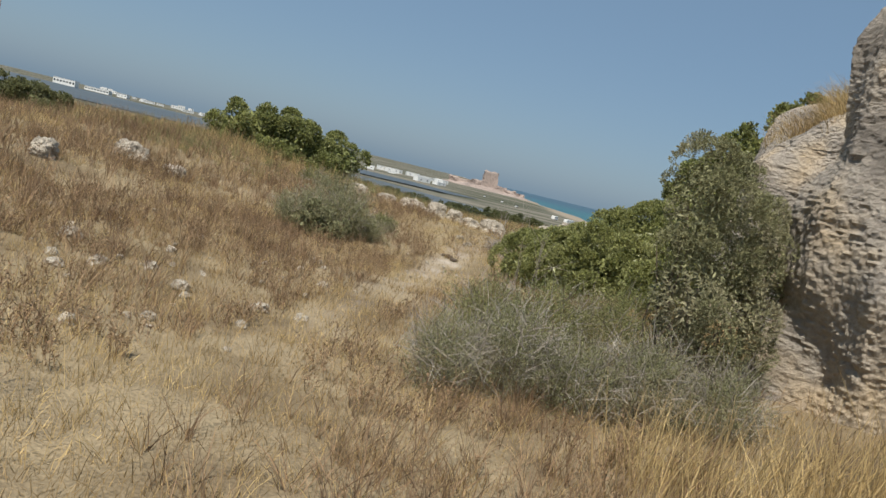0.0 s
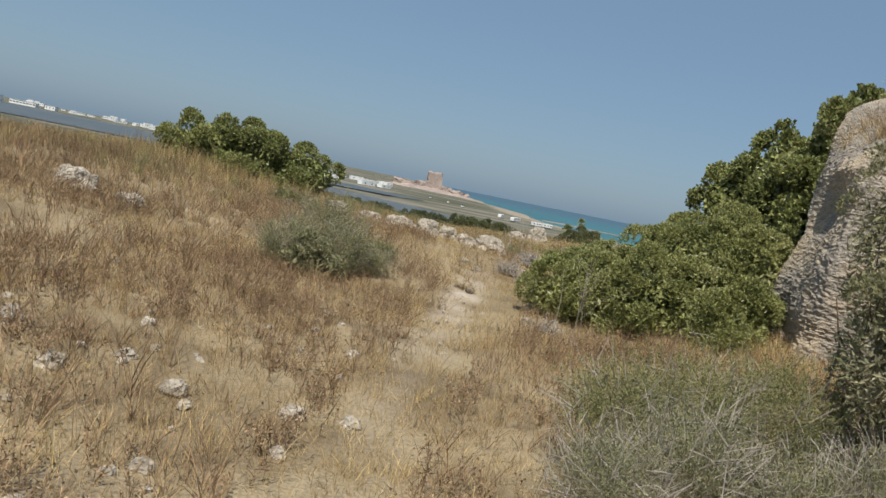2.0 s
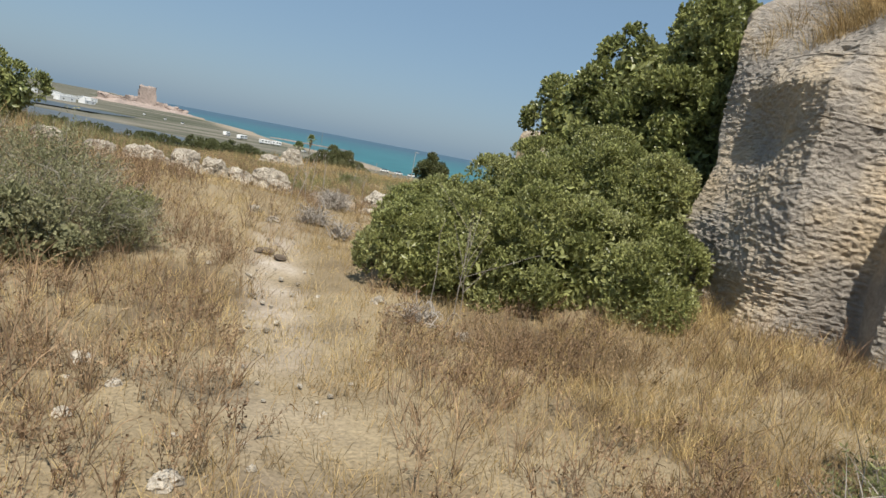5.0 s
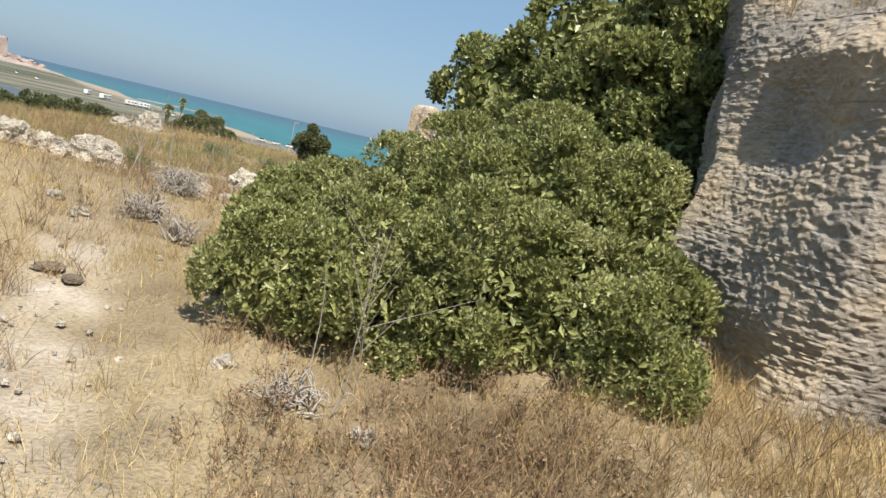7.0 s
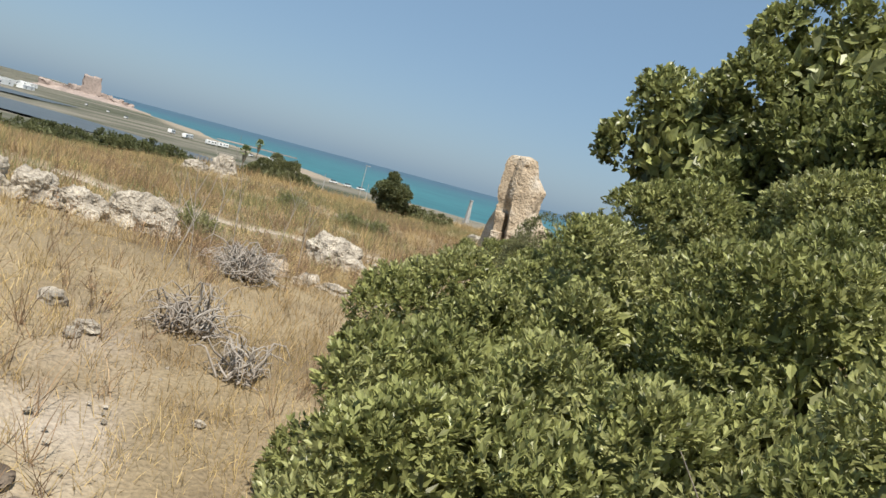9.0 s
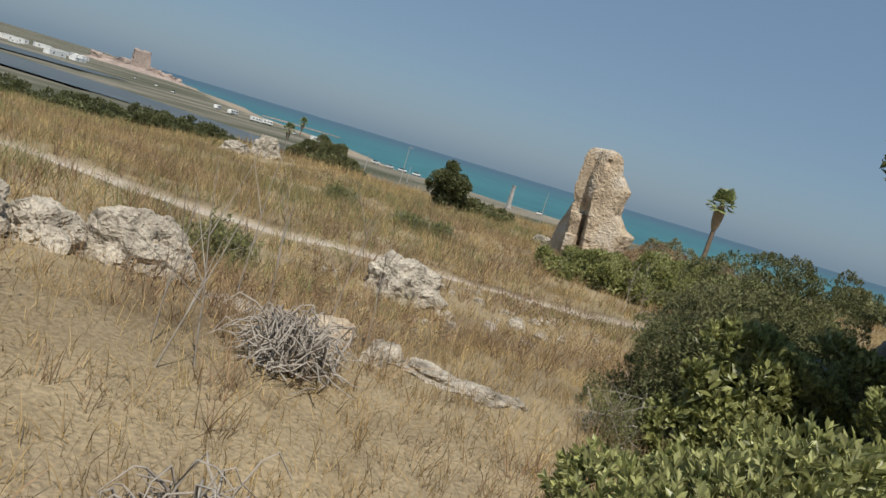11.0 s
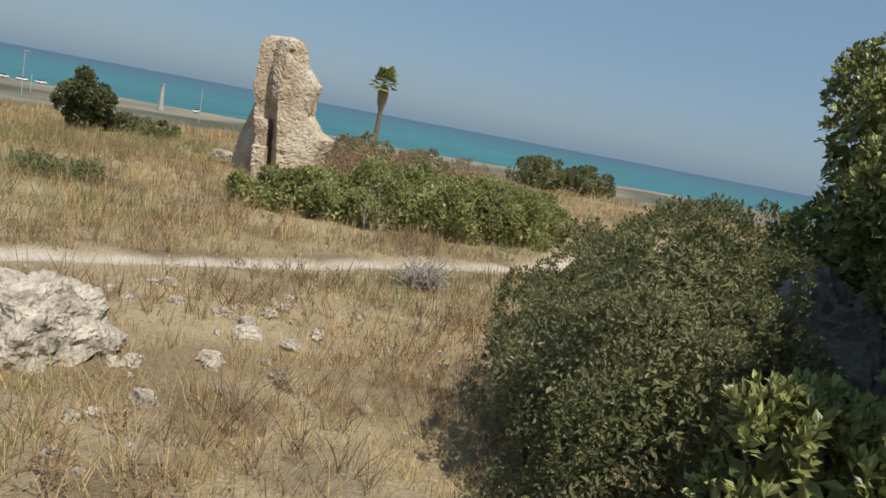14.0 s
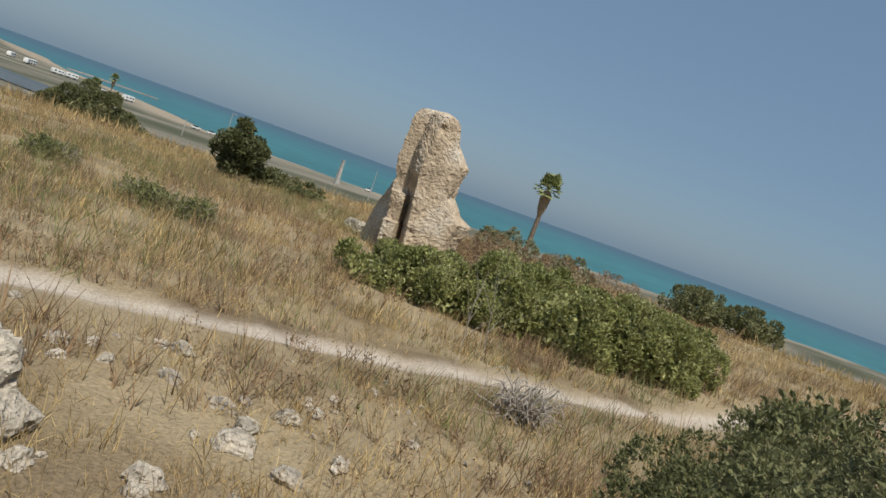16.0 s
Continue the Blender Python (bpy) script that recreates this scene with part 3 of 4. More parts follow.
# ---- bushes ----
bush("lentisk_bush", [(1.85, 12.75, 0.32, 0.5, 0.55, 0.5), (2.15, 13.4, 0.36, 0.5, 0.55, 0.5), (2.5, 14.1, 0.4, 0.5, 0.6, 0.55), (2.95, 14.7, 0.48, 0.55, 0.6, 0.6), (2.4, 12.4, 0.4, 0.68, 0.72, 0.68), (3.0, 11.9, 0.5, 0.72, 0.78, 0.75), (3.45, 11.4, 0.55, 0.55, 0.6, 0.65), (3.7, 12.6, 0.95, 0.85, 0.9, 0.9), (4.4, 12.3, 1.2, 0.5, 0.8, 0.85), (4.6, 13.2, 1.35, 0.7, 0.9, 0.85), (2.8, 13.4, 0.45, 0.8, 0.8, 0.7), (3.5, 14.0, 0.7, 0.85, 0.85, 0.85), (4.3, 14.4, 1.0, 0.8, 0.8, 0.9), (3.95, 11.25, 0.5, 0.42, 0.5, 0.6), (3.55, 10.85, 0.52, 0.36, 0.36, 0.42), (4.3, 11.8, 1.2, 0.45, 0.5, 0.75)], 240000, 0.041, M["lentisk"], "dense green lentisk bush spreading beside the path", slim=0.42, stems=24, clump=0.25, fill=0.14)
bush("carob_tree", [(5.5, 15.4, 2.35, 0.72, 0.85, 0.85), (6.0, 14.5, 2.95, 0.8, 0.85, 0.95), (6.4, 13.8, 3.55, 0.8, 0.8, 0.85), (7.0, 13.5, 3.5, 0.65, 0.6, 0.7), (5.7, 13.5, 2.3, 0.7, 0.8, 0.9), (5.6, 14.6, 1.6, 0.8, 0.9, 0.9), (5.4, 12.7, 1.5, 0.5, 0.6, 0.9), (6.2, 13.3, 3.0, 0.6, 0.5, 0.7), (5.75, 12.75, 2.2, 0.5, 0.5, 0.7)], 84000, 0.068, M["carob"], "dark green leafy carob tree growing against the ruin", "tree", 0.6, 14, 0.3, whorl=8, fill=0.28)
broom_shrub("grey_shrub", [(0.4, 5.5, 0.28, 0.4, 0.4, 0.42), (0.95, 5.75, 0.36, 0.5, 0.45, 0.5), (1.5, 5.6, 0.28, 0.5, 0.45, 0.42), (2.1, 5.7, 0.36, 0.5, 0.45, 0.5), (2.65, 5.5, 0.35, 0.4, 0.4, 0.44)], 90000, 0.02, M["sage"], "grey green dry twiggy shrub beside the path", "", 0.7, 70)
broom_shrub("grey_shrub", [(0.75, 6.5, 0.42, 0.5, 0.5, 0.5), (1.35, 6.7, 0.45, 0.55, 0.55, 0.55), (2.0, 6.8, 0.5, 0.55, 0.55, 0.55)], 56000, 0.024, M["greensage"], "yellow green soft shrub beside the path", "", 0.35, 40)
bush("olive_shrub", [(2.4, 6.55, 1.85, 0.4, 0.4, 0.6), (2.85, 6.75, 1.6, 0.5, 0.45, 0.75), (2.45, 6.5, 1.1, 0.42, 0.45, 0.7), (2.9, 6.6, 0.85, 0.5, 0.5, 0.7), (3.3, 6.95, 1.45, 0.42, 0.4, 0.7)], 60000, 0.028, M["sage"], "tall grey green shrub in front of the ruin", "shrub", 0.3, 20, 0.17)
bush("evergreen_bush", [(5.8, 17.95, 0.55, 0.46, 0.44, 0.5), (6.1, 17.6, 0.95, 0.6, 0.5, 0.72), (5.5, 17.35, 0.6, 0.42, 0.42, 0.66), (5.2, 17.55, 0.25, 0.3, 0.3, 0.36), (6.6, 18.25, 0.45, 0.65, 0.6, 0.6), (6.9, 17.7, 0.85, 0.65, 0.6, 0.8), (6.9, 17.15, 0.6, 0.5, 0.4, 0.6), (7.5, 18.45, 0.5, 0.8, 0.7, 0.68), (8.4, 18.7, 0.4, 0.9, 0.8, 0.64), (9.3, 19.1, 0.25, 0.8, 0.7, 0.6)], 165000, 0.021, M["olive"], "olive green evergreen bush casting shade on the grass", slim=0.4, stems=40, clump=0.19, fill=0.2)
bush("evergreen_tree", [(8.5, 16.9, 2.0, 0.9, 0.8, 1.0), (7.6, 16.2, 1.4, 0.8, 0.7, 0.85), (8.9, 17.3, 1.0, 0.8, 0.7, 0.75), (6.9, 16.0, 1.0, 0.6, 0.6, 0.8), (8.2, 16.0, 1.0, 0.9, 0.7, 1.0), (7.3, 16.6, 2.0, 0.6, 0.5, 0.5), (6.6, 16.3, 1.6, 0.5, 0.45, 0.5)], 66000, 0.05, M["carob"], "dark leafy evergreen tree behind the shaded boulder", "tree", 0.5, 16, 0.26, fill=0.3)
bush("lentisk_bush", [(5.1, 16.75, 0.5, 0.33, 0.33, 0.55), (5.5, 16.6, 0.6, 0.42, 0.4, 0.62)], 12000, 0.056, M["lentisk"], "glossy green lentisk shoots beside the evergreen bush", stems=8, clump=0.18)
broom_shrub("yellow_shrub", [(4.55, 17.05, 0.22, 0.28, 0.26, 0.32)], 12000, 0.02, M["greensage"], "fresh yellow green shrub below the evergreen bush", "", 0.2, 10)
bush("green_bush", [(11.0, 26.3, -0.05, 0.9, 0.8, 0.4), (11.6, 25.5, 0.02, 1.0, 0.9, 0.5), (12.4, 25.0, 0.1, 1.1, 1.0, 0.62), (13.2, 24.3, 0.13, 1.1, 1.0, 0.72), (14.2, 23.7, 0.2, 1.1, 0.9, 0.68), (15.1, 23.7, 0.12, 0.95, 0.8, 0.6), (13.6, 25.6, 0.12, 1.2, 1.0, 0.7)], 105000, 0.055, M["lentisk"], "low spreading green bush below the standing rock", slim=0.42, stems=14, clump=0.26)
bush("round_bush", [(-5.5, 21.3, 1.45, 0.95, 0.9, 0.72), (-4.4, 21.5, 1.4, 1.0, 0.9, 0.75), (-3.1, 21.7, 1.15, 0.9, 0.8, 0.68), (-6.2, 21.2, 1.1, 0.55, 0.7, 0.5), (-4.9, 21.0, 0.9, 1.2, 0.7, 0.5), (-3.6, 21.2, 0.8, 0.9, 0.7, 0.5)], 60000, 0.065, M["carob"], "dark green rounded bush on the rise", stems=12, clump=0.28)
broom_shrub("sage_shrub", [(-2.2, 12.7, 0.4, 0.6, 0.5, 0.46), (-1.45, 12.9, 0.46, 0.62, 0.5, 0.52), (-1.75, 13.6, 0.65, 0.75, 0.6, 0.6), (-1.0, 13.2, 0.3, 0.45, 0.4, 0.35)], 42000, 0.034, M["sage"], "grey green shrub among rusty dry grass", "", 0.5, 24)
bush("round_bush", [(-9.9, 18.0, 0.75, 0.7, 0.6, 0.5), (-10.7, 17.8, 0.85, 0.8, 0.6, 0.55)], 14000, 0.06, M["olive"], "olive green rounded bush on the rise", stems=8, clump=0.26)
bush("sage_shrub", [(-1.95, 12.35, 0.25, 0.4, 0.3, 0.28), (-1.6, 12.3, 0.22, 0.35, 0.3, 0.25)], 5000, 0.04, M["sage"], "low silvery green herb below the grey shrub", "shrub", 0.5, 8, 0.13)
bush("far_bush", [(11.8, 47.4, -0.4, 1.4, 1.2, 1.05), (13.2, 47.1, -0.7, 0.95, 0.9, 0.75), (10.8, 47.5, -0.7, 0.8, 0.8, 0.7)], 30000, 0.07, M["olive"], "rounded olive green bush on the ridge", clump=0.3)
bush("far_bush", [(12.7, 36.3, 0.72, 0.62, 0.65, 0.62), (13.05, 36.3, 0.35, 0.6, 0.6, 0.55), (12.6, 36.2, 0.2, 0.5, 0.5, 0.4)], 12000, 0.08, M["dark"], "dark green small tree on the ridge", clump=0.24)
bush("far_bush", [(14.2, 36.3, -0.05, 0.7, 0.6, 0.35), (15.0, 36.0, -0.1, 0.6, 0.6, 0.3)], 7000, 0.07, M["olive"], "low olive green bush beside the small tree", clump=0.22)
bush("dead_brush", [(18.6, 31.6, 0.15, 1.3, 1.0, 0.6), (20.0, 30.4, 0.1, 1.3, 1.0, 0.6), (17.2, 30.2, 0.05, 1.1, 0.9, 0.48), (20.9, 29.4, 0.2, 1.0, 0.8, 0.55)], 26000, 0.05, M["rust"], "reddish brown dead brush behind the standing rock", "shrub", 0.2, 40, 0.22)
bush("far_bush", [(20.0, 32.8, 0.2, 1.1, 1.0, 0.65), (21.6, 31.6, 0.1, 1.0, 1.0, 0.6)], 12000, 0.07, M["sage"], "grey green bush on the ridge", "shrub", clump=0.24)
bush("far_bush", [(27.5, 30.5, 0.5, 1.5, 1.2, 0.7), (29.3, 29.4, 0.5, 1.2, 1.0, 0.6)], 16000, 0.08, M["olive"], "dark green bush on the ridge above the sea", clump=0.26)
for a in range(7):
    x, y = -9 + 2.5 * a + rng.normal() * 0.5, 41.5 + 0.2 * a + rng.normal() * 0.6
    z = height(x, y)
    bush("ridge_bush", [(x, y, z + 0.15, 1.5, 1.0, 0.4), (x + 1, y + 0.3, z + 0.1, 1.1, 0.9, 0.35)], 8000, 0.08, M["dark"], "low olive green scrub along the ridge", "bush", 0.45, 6, 0.26, "scrub along the ridge")
for x, y, w in ((-3.0, 18.3, 0.45), (-0.9, 14.3, 0.25), (7.9, 28.2, 0.55), (7.1, 30.7, 0.5), (2.45, 20.6, 0.4), (8.6, 28.0, 0.4)):
    z = height(x, y)
    broom_shrub("sage_shrub", [(x, y, z + 0.1, w, w * 0.9, 0.35), (x + w * 0.6, y + 0.2, z + 0.1, w * 0.7, w * 0.7, 0.28)], 7000, 0.03 + 0.0012 * y, M["greensage"], "small grey green shrub in dry grass", "small shrubs in the grass", 0.4, 14)

# ---- rocks in the grass ----
for x, y, sx, sy, sz, sd_ in ((0.15, 18.75, 0.34, 0.25, 0.26, 1), (0.62, 18.8, 0.3, 0.25, 0.24, 2), (1.05, 18.9, 0.32, 0.25, 0.2, 3), (-0.5, 18.9, 0.4, 0.3, 0.2, 4), (-2.0, 19.2, 0.35, 0.3, 0.2, 5), (-1.2, 19.0, 0.3, 0.25, 0.16, 6),
                           (3.2, 17.85, 0.17, 0.12, 0.08, 7), (3.4, 17.6, 0.24, 0.15, 0.06, 8), (3.62, 17.4, 0.26, 0.14, 0.05, 9), (3.9, 17.35, 0.14, 0.1, 0.04, 19), (3.05, 17.7, 0.13, 0.1, 0.06, 21), (2.6, 18.3, 0.3, 0.2, 0.02, 22), (2.25, 18.45, 0.28, 0.2, 0.025, 23),
                           (-5.6, 13.6, 0.36, 0.3, 0.25, 11), (-5.9, 11.2, 0.24, 0.2, 0.2, 12), (-4.9, 14.0, 0.25, 0.2, 0.12, 14), (7.0, 38.7, 0.5, 0.4, 0.5, 15), (6.0, 38.4, 0.6, 0.4, 0.25, 16),
                           (14.3, 32.2, 0.4, 0.3, 0.2, 17), (12.6, 27.4, 0.2, 0.2, 0.12, 18), (2.5, 20.7, 0.24, 0.2, 0.15, 24)):
    rock("boulder", (x, y), (sx, sy, sz), M["limestone"], "pitted pale limestone boulder in dry grass", 20 + sd_, 5, 0.32, 37 * sd_)
STONES = [(-2.12, 6.8, 0.1), (-1.33, 6.75, 0.11), (-0.93, 6.8, 0.09), (-2.58, 7.25, 0.08), (-3.05, 6.22, 0.09), (-2.89, 6.74, 0.11), (-2.27, 4.94, 0.08), (-1.94, 5.59, 0.07), (-3.5, 7.4, 0.14), (0.92, 15.3, 0.08), (0.84, 15.2, 0.06), (0.74, 15.65, 0.1), (1.28, 12.05, 0.09), (1.69, 11.02, 0.085), (1.5, 11.7, 0.05),
          (4.75, 19.8, 0.1), (5.53, 20.3, 0.1), (6.3, 20.9, 0.1), (6.3, 22.0, 0.09), (5.75, 19.87, 0.08), (6.04, 21.48, 0.09), (5.69, 21.88, 0.06), (5.7, 21.64, 0.07), (6.13, 20.69, 0.12), (6.75, 20.55, 0.08), (6.3, 20.37, 0.09), (6.98, 21.41, 0.06), (6.97, 21.22, 0.07), (6.68, 21.11, 0.09), (6.46, 21.28, 0.06), (6.26, 21.17, 0.09), (5.04, 20.43, 0.08), (5.45, 20.18, 0.07), (5.42, 21.6, 0.06), (7.58, 20.91, 0.05), (5.47, 21.84, 0.08)]
for a in range(70):
    x, y = 3.6 + 4.8 * rng.random(), 18.6 + 4.2 * rng.random()
    if y < trail_y(x) - 0.5:
        STONES.append((x, y, 0.025 + 0.04 * rng.random() ** 2))
for a in range(40):
    STONES.append((-4.5 + 3.5 * rng.random(), 5 + 5 * rng.random(), 0.025 + 0.07 * rng.random() ** 2))
for a in range(90):
    y = 8.5 + 6.5 * rng.random()
    STONES.append((foot_x(y) + rng.normal() * 0.3, y, 0.012 + 0.022 * rng.random() ** 2))
shapes = []
for a, (x, y, w) in enumerate(STONES):
    if len(shapes) < 8:
        ob = rock("stone", (x, y), (w, w * 0.75, w * 0.55), M["limestone"], "small pale limestone stone lying in dry grass", 60 + a, 3, 0.35, 50 * a, "stone", "loose stones in the grass", 0, 0.4)
        shapes.append((ob.data, w))
    else:
        data, w0 = shapes[a % 8]
        ob = tagged(new("stone", data), "small pale limestone stone lying in dry grass", "stone", "loose stones in the grass")
        ob.matrix_world = pose(x, y, height(x, y) + w * 0.3, 0, 0, 77 * a) @ Matrix.Scale(w / w0, 4)

# ---- dead twigs ----
def twig_pile(x, y, radius, tall, n, label):
    ob = thing("dead_shrub", (x, y, height(x, y)), label, "dead shrub")
    for a in range(n):
        ang, reach = rng.random() * 6.283, radius * (0.4 + 0.6 * rng.random())
        d = np.array([math.cos(ang), math.sin(ang), 0])
        t = np.linspace(0, 1, 5)[:, None]
        start = rng.normal(size=3) * radius * 0.25
        start[2] = abs(start[2]) * 0.5
        line = start + d * reach * t + np.array([0, 0, 1]) * tall * (rng.random() * 1.2) * np.sin(t * 2.4) + rng.normal(size=(5, 3)) * 0.014
        line[:, 2] = np.maximum(line[:, 2], 0.01)
        v, f = tube(line, (0.0055 + 0.004 * rng.random()) * (1 - 0.7 * t[:, 0]), 4)
        mesh_object("twig", v, f, M["greytwig"], ob, True)

for x, y, r_, h_, n_ in ((2.33, 17.25, 0.36, 0.22, 260), (1.55, 15.55, 0.35, 0.22, 110), (9.25, 21.5, 0.45, 0.3, 120), (1.45, 11.4, 0.25, 0.15, 60), (1.75, 14.9, 0.25, 0.18, 60)):
    twig_pile(x, y, r_, h_, n_, "bleached grey dead shrub collapsed on dry ground")

def dead_stem(x, y, tall, forks):
    ob = thing("dead_plant", (x, y, height(x, y) - 0.02), "thin bleached dead plant standing in the grass", "dead plant", "dead plants")
    t = np.linspace(0, 1, 7)[:, None]
    lean = np.array([rng.normal() * 0.12, rng.normal() * 0.12, 1])
    main = lean * tall * t + rng.normal(size=(7, 3)) * 0.012 * t
    v, f = tube(main, 0.0055 * (1 - 0.7 * t[:, 0]), 4)
    mesh_object("stem", v, f, M["greytwig"], ob, True)
    for a in range(forks):
        k = main[2 + a % 4]
        d = np.array([rng.normal() * 0.5, rng.normal() * 0.5, 1.0])
        v, f = tube(k + d * tall * 0.4 * t, 0.0035 * (1 - 0.7 * t[:, 0]), 4)
        mesh_object("twig", v, f, M["greytwig"], ob, True)

for x, y, h_, k_ in ((1.55, 11.5, 1.0, 0), (1.85, 11.55, 1.05, 6), (1.95, 11.6, 0.9, 5), (1.8, 17.0, 1.0, 3), (1.6, 16.9, 0.9, 2), (2.3, 18.6, 1.3, 2), (2.5, 18.4, 1.0, 4), (2.9, 18.3, 0.9, 4), (10.4, 23.2, 1.1, 6), (9.8, 23.0, 1.0, 6), (1.6, 17.2, 0.8, 3), (3.1, 18.0, 0.8, 4)):
    dead_stem(x, y, h_, k_)

# ---- the coast below ----
def block(bm, x, y, z, sx, sy, sz, turn=0.0, bevel=0.0):
    g = bmesh.ops.create_cube(bm, size=1.0, matrix=pose(x, y, z + sz / 2, 0, 0, turn) @ Matrix.Diagonal((sx, sy, sz, 1)))
    if bevel:
        bmesh.ops.bevel(bm, geom=list({e for v in g["verts"] for e in v.link_edges}), offset=bevel, segments=2, affect="EDGES")

def box_part(name, mat, parent, x, y, z, sx, sy, sz, turn=0.0, bevel=0.0, label=""):
    bm = bmesh.new()
    block(bm, x, y, z, sx, sy, sz, turn, bevel)
    return part(name, bm, mat, parent, label)

def wheel(parent, x, y, r):
    bm = bmesh.new()
    bmesh.ops.create_cone(bm, cap_ends=True, segments=14, radius1=r, radius2=r, depth=0.22, matrix=pose(x, y, r, 90, 0, 0))
    part("wheel", bm, M["rubber"], parent)

def caravan(x, y, turn, length=6.4):
    ob = thing("caravan", (x, y, height(x, y)), "white caravan parked along the beach", "caravan", "caravans on the beach")
    ob.rotation_euler[2] = radians(turn)
    box_part("body", M["white"], ob, 0, 0, 0.5, length, 2.3, 2.2, 0, 0.25)
    for k in (-0.3, 0.05, 0.32):
        box_part("window", M["glass"], ob, k * length, -1.16, 1.55, 1.1, 0.06, 0.6)
    for sx in (-0.28, 0.28):
        for sy in (-1.0, 1.0):
            wheel(ob, sx * length, sy, 0.36)

for x, y, a in ((76, 473, 60), (80, 452, 70), (93, 444, 20), (101, 450, 15), (116, 399, 30), (84, 462, 50)):
    caravan(x, y, a)

def car(x, y, turn):
    ob = thing("car", (x, y, height(x, y)), "small pale car parked by the shore", "car", "cars on the shore")
    ob.rotation_euler[2] = radians(turn)
    box_part("body", M["white"], ob, 0, 0, 0.35, 4.2, 1.7, 0.7, 0, 0.15)
    box_part("cabin", M["glass"], ob, -0.2, 0, 1.0, 2.2, 1.5, 0.55, 0, 0.15)
    for sx in (-1.3, 1.3):
        for sy in (-0.75, 0.75):
            wheel(ob, sx, sy, 0.32)

for x, y, a in ((128, 338, 20), (134, 335, 25), (140, 333, 10), (146, 330, 15), (152, 318, 40), (186, 283, 40), (110, 420, 60), (60, 560, 70), (40, 640, 80), (52, 600, 80)):
    car(x, y, a)

def house(x, y, sx, sy, sz, turn, label="white flat roofed building on the coastal plain"):
    ob = thing("house", (x, y, height(x, y) - 0.2), label, "building", "white buildings on the plain")
    ob.rotation_euler[2] = radians(turn)
    box_part("wall", M["white"], ob, 0, 0, 0, sx, sy, sz)
    box_part("roof", M["white"], ob, 0, 0, sz, sx * 1.02, sy * 1.04, 0.4)
    for k in range(max(2, int(sx / 6))):
        box_part("window", M["glass"], ob, -sx / 2 + sx * (k + 0.5) / max(2, int(sx / 6)), -sy / 2 - 0.03, sz * 0.4, sx * 0.08, 0.1, sz * 0.3)

for a in range(15):                                    # camp and sheds short of the castle
    u = rng.random()
    house(-70 + 95 * u + rng.normal() * 6, 640 + 200 * rng.random() + 40 * u, 6 + 10 * rng.random(), 6, 2.4 + 1.6 * rng.random(), rng.random() * 60)
for a in range(34):                                    # far town and glasshouses
    u = rng.random()
    d = 2300 + 900 * rng.random()
    g = radians(-25 + 9 * u)
    house(d * math.sin(g), d * math.cos(g), 12 + 22 * rng.random() ** 2, 16, 5 + 11 * rng.random() ** 2, rng.random() * 40)
for x, d, w, h_ in ((-27.0, 1750, 42, 13), (-25.0, 1900, 52, 9), (-23.4, 2000, 22, 10)):
    house(d * math.sin(radians(x)), d * math.cos(radians(x)), w, 30, h_, 10, "long white shed on the coastal plain")

# castle on its headland
def castle():
    ob = thing("castle", (66, 1100, -13), "ruined reddish stone sea castle on a headland", "castle")
    bm = bmesh.new()
    block(bm, 5, 0, 6, 24, 20, 22)
    bmesh.ops.subdivide_edges(bm, edges=bm.edges[:], cuts=6, use_grid_fill=True)
    for v in bm.verts:
        k = noise.noise(v.co * 0.16)
        v.co.x += 2.2 * k
        v.co.z += (3.0 * noise.noise(v.co * 0.2 + Vector((5, 0, 0)))) if v.co.z > 24 else 0
        v.co.x *= 1 - 0.006 * v.co.z
    part("tower", bm, M["castle"], ob)
    bm = bmesh.new()
    for x, w, h in ((-14, 16, 12), (24, 14, 10), (-32, 20, 9), (38, 16, 8), (50, 14, 6), (-48, 14, 10)):
        b = bmesh.new()
        block(b, x, -3, 0, w, 16, h)
        bmesh.ops.subdivide_edges(b, edges=b.edges[:], cuts=4, use_grid_fill=True)
        for v in b.verts:
            n_ = noise.noise_vector(v.co * 0.2)
            v.co += n_ * 2.4
        part("broken_wall", b, M["castle"], ob)
    bm.free()

castle()
bm = bmesh.new()
bmesh.ops.create_grid(bm, x_segments=60, y_segments=14, size=1.0)
for v in bm.verts:
    e = max(0.0, 1 - abs(v.co.x) ** 4) * max(0.0, 1 - v.co.y ** 2)
    x, y = 68 + v.co.x * 72, 1100 + v.co.y * 40
    v.co = Vector((x, y, -15 + e * (7 + 5 * noise.noise(Vector((x * 0.05, y * 0.05, 0))) + 2 * noise.noise(Vector((x * 0.2, y * 0.2, 4))))))
me = bpy.data.meshes.new("headland")
bm.to_mesh(me)
bm.free()
me.materials.append(M["castle"])
tagged(new("headland", me), "brown rocky headland under the castle", "headland", "", "structure")

# ponds, reef and mole
def sheet(name, points, z, mat, label, category):
    ob = mesh_object(name, [(x, y, z) for x, y in points], np.array([list(range(len(points)))]), mat)
    return tagged(ob, label, category, "", "structure")

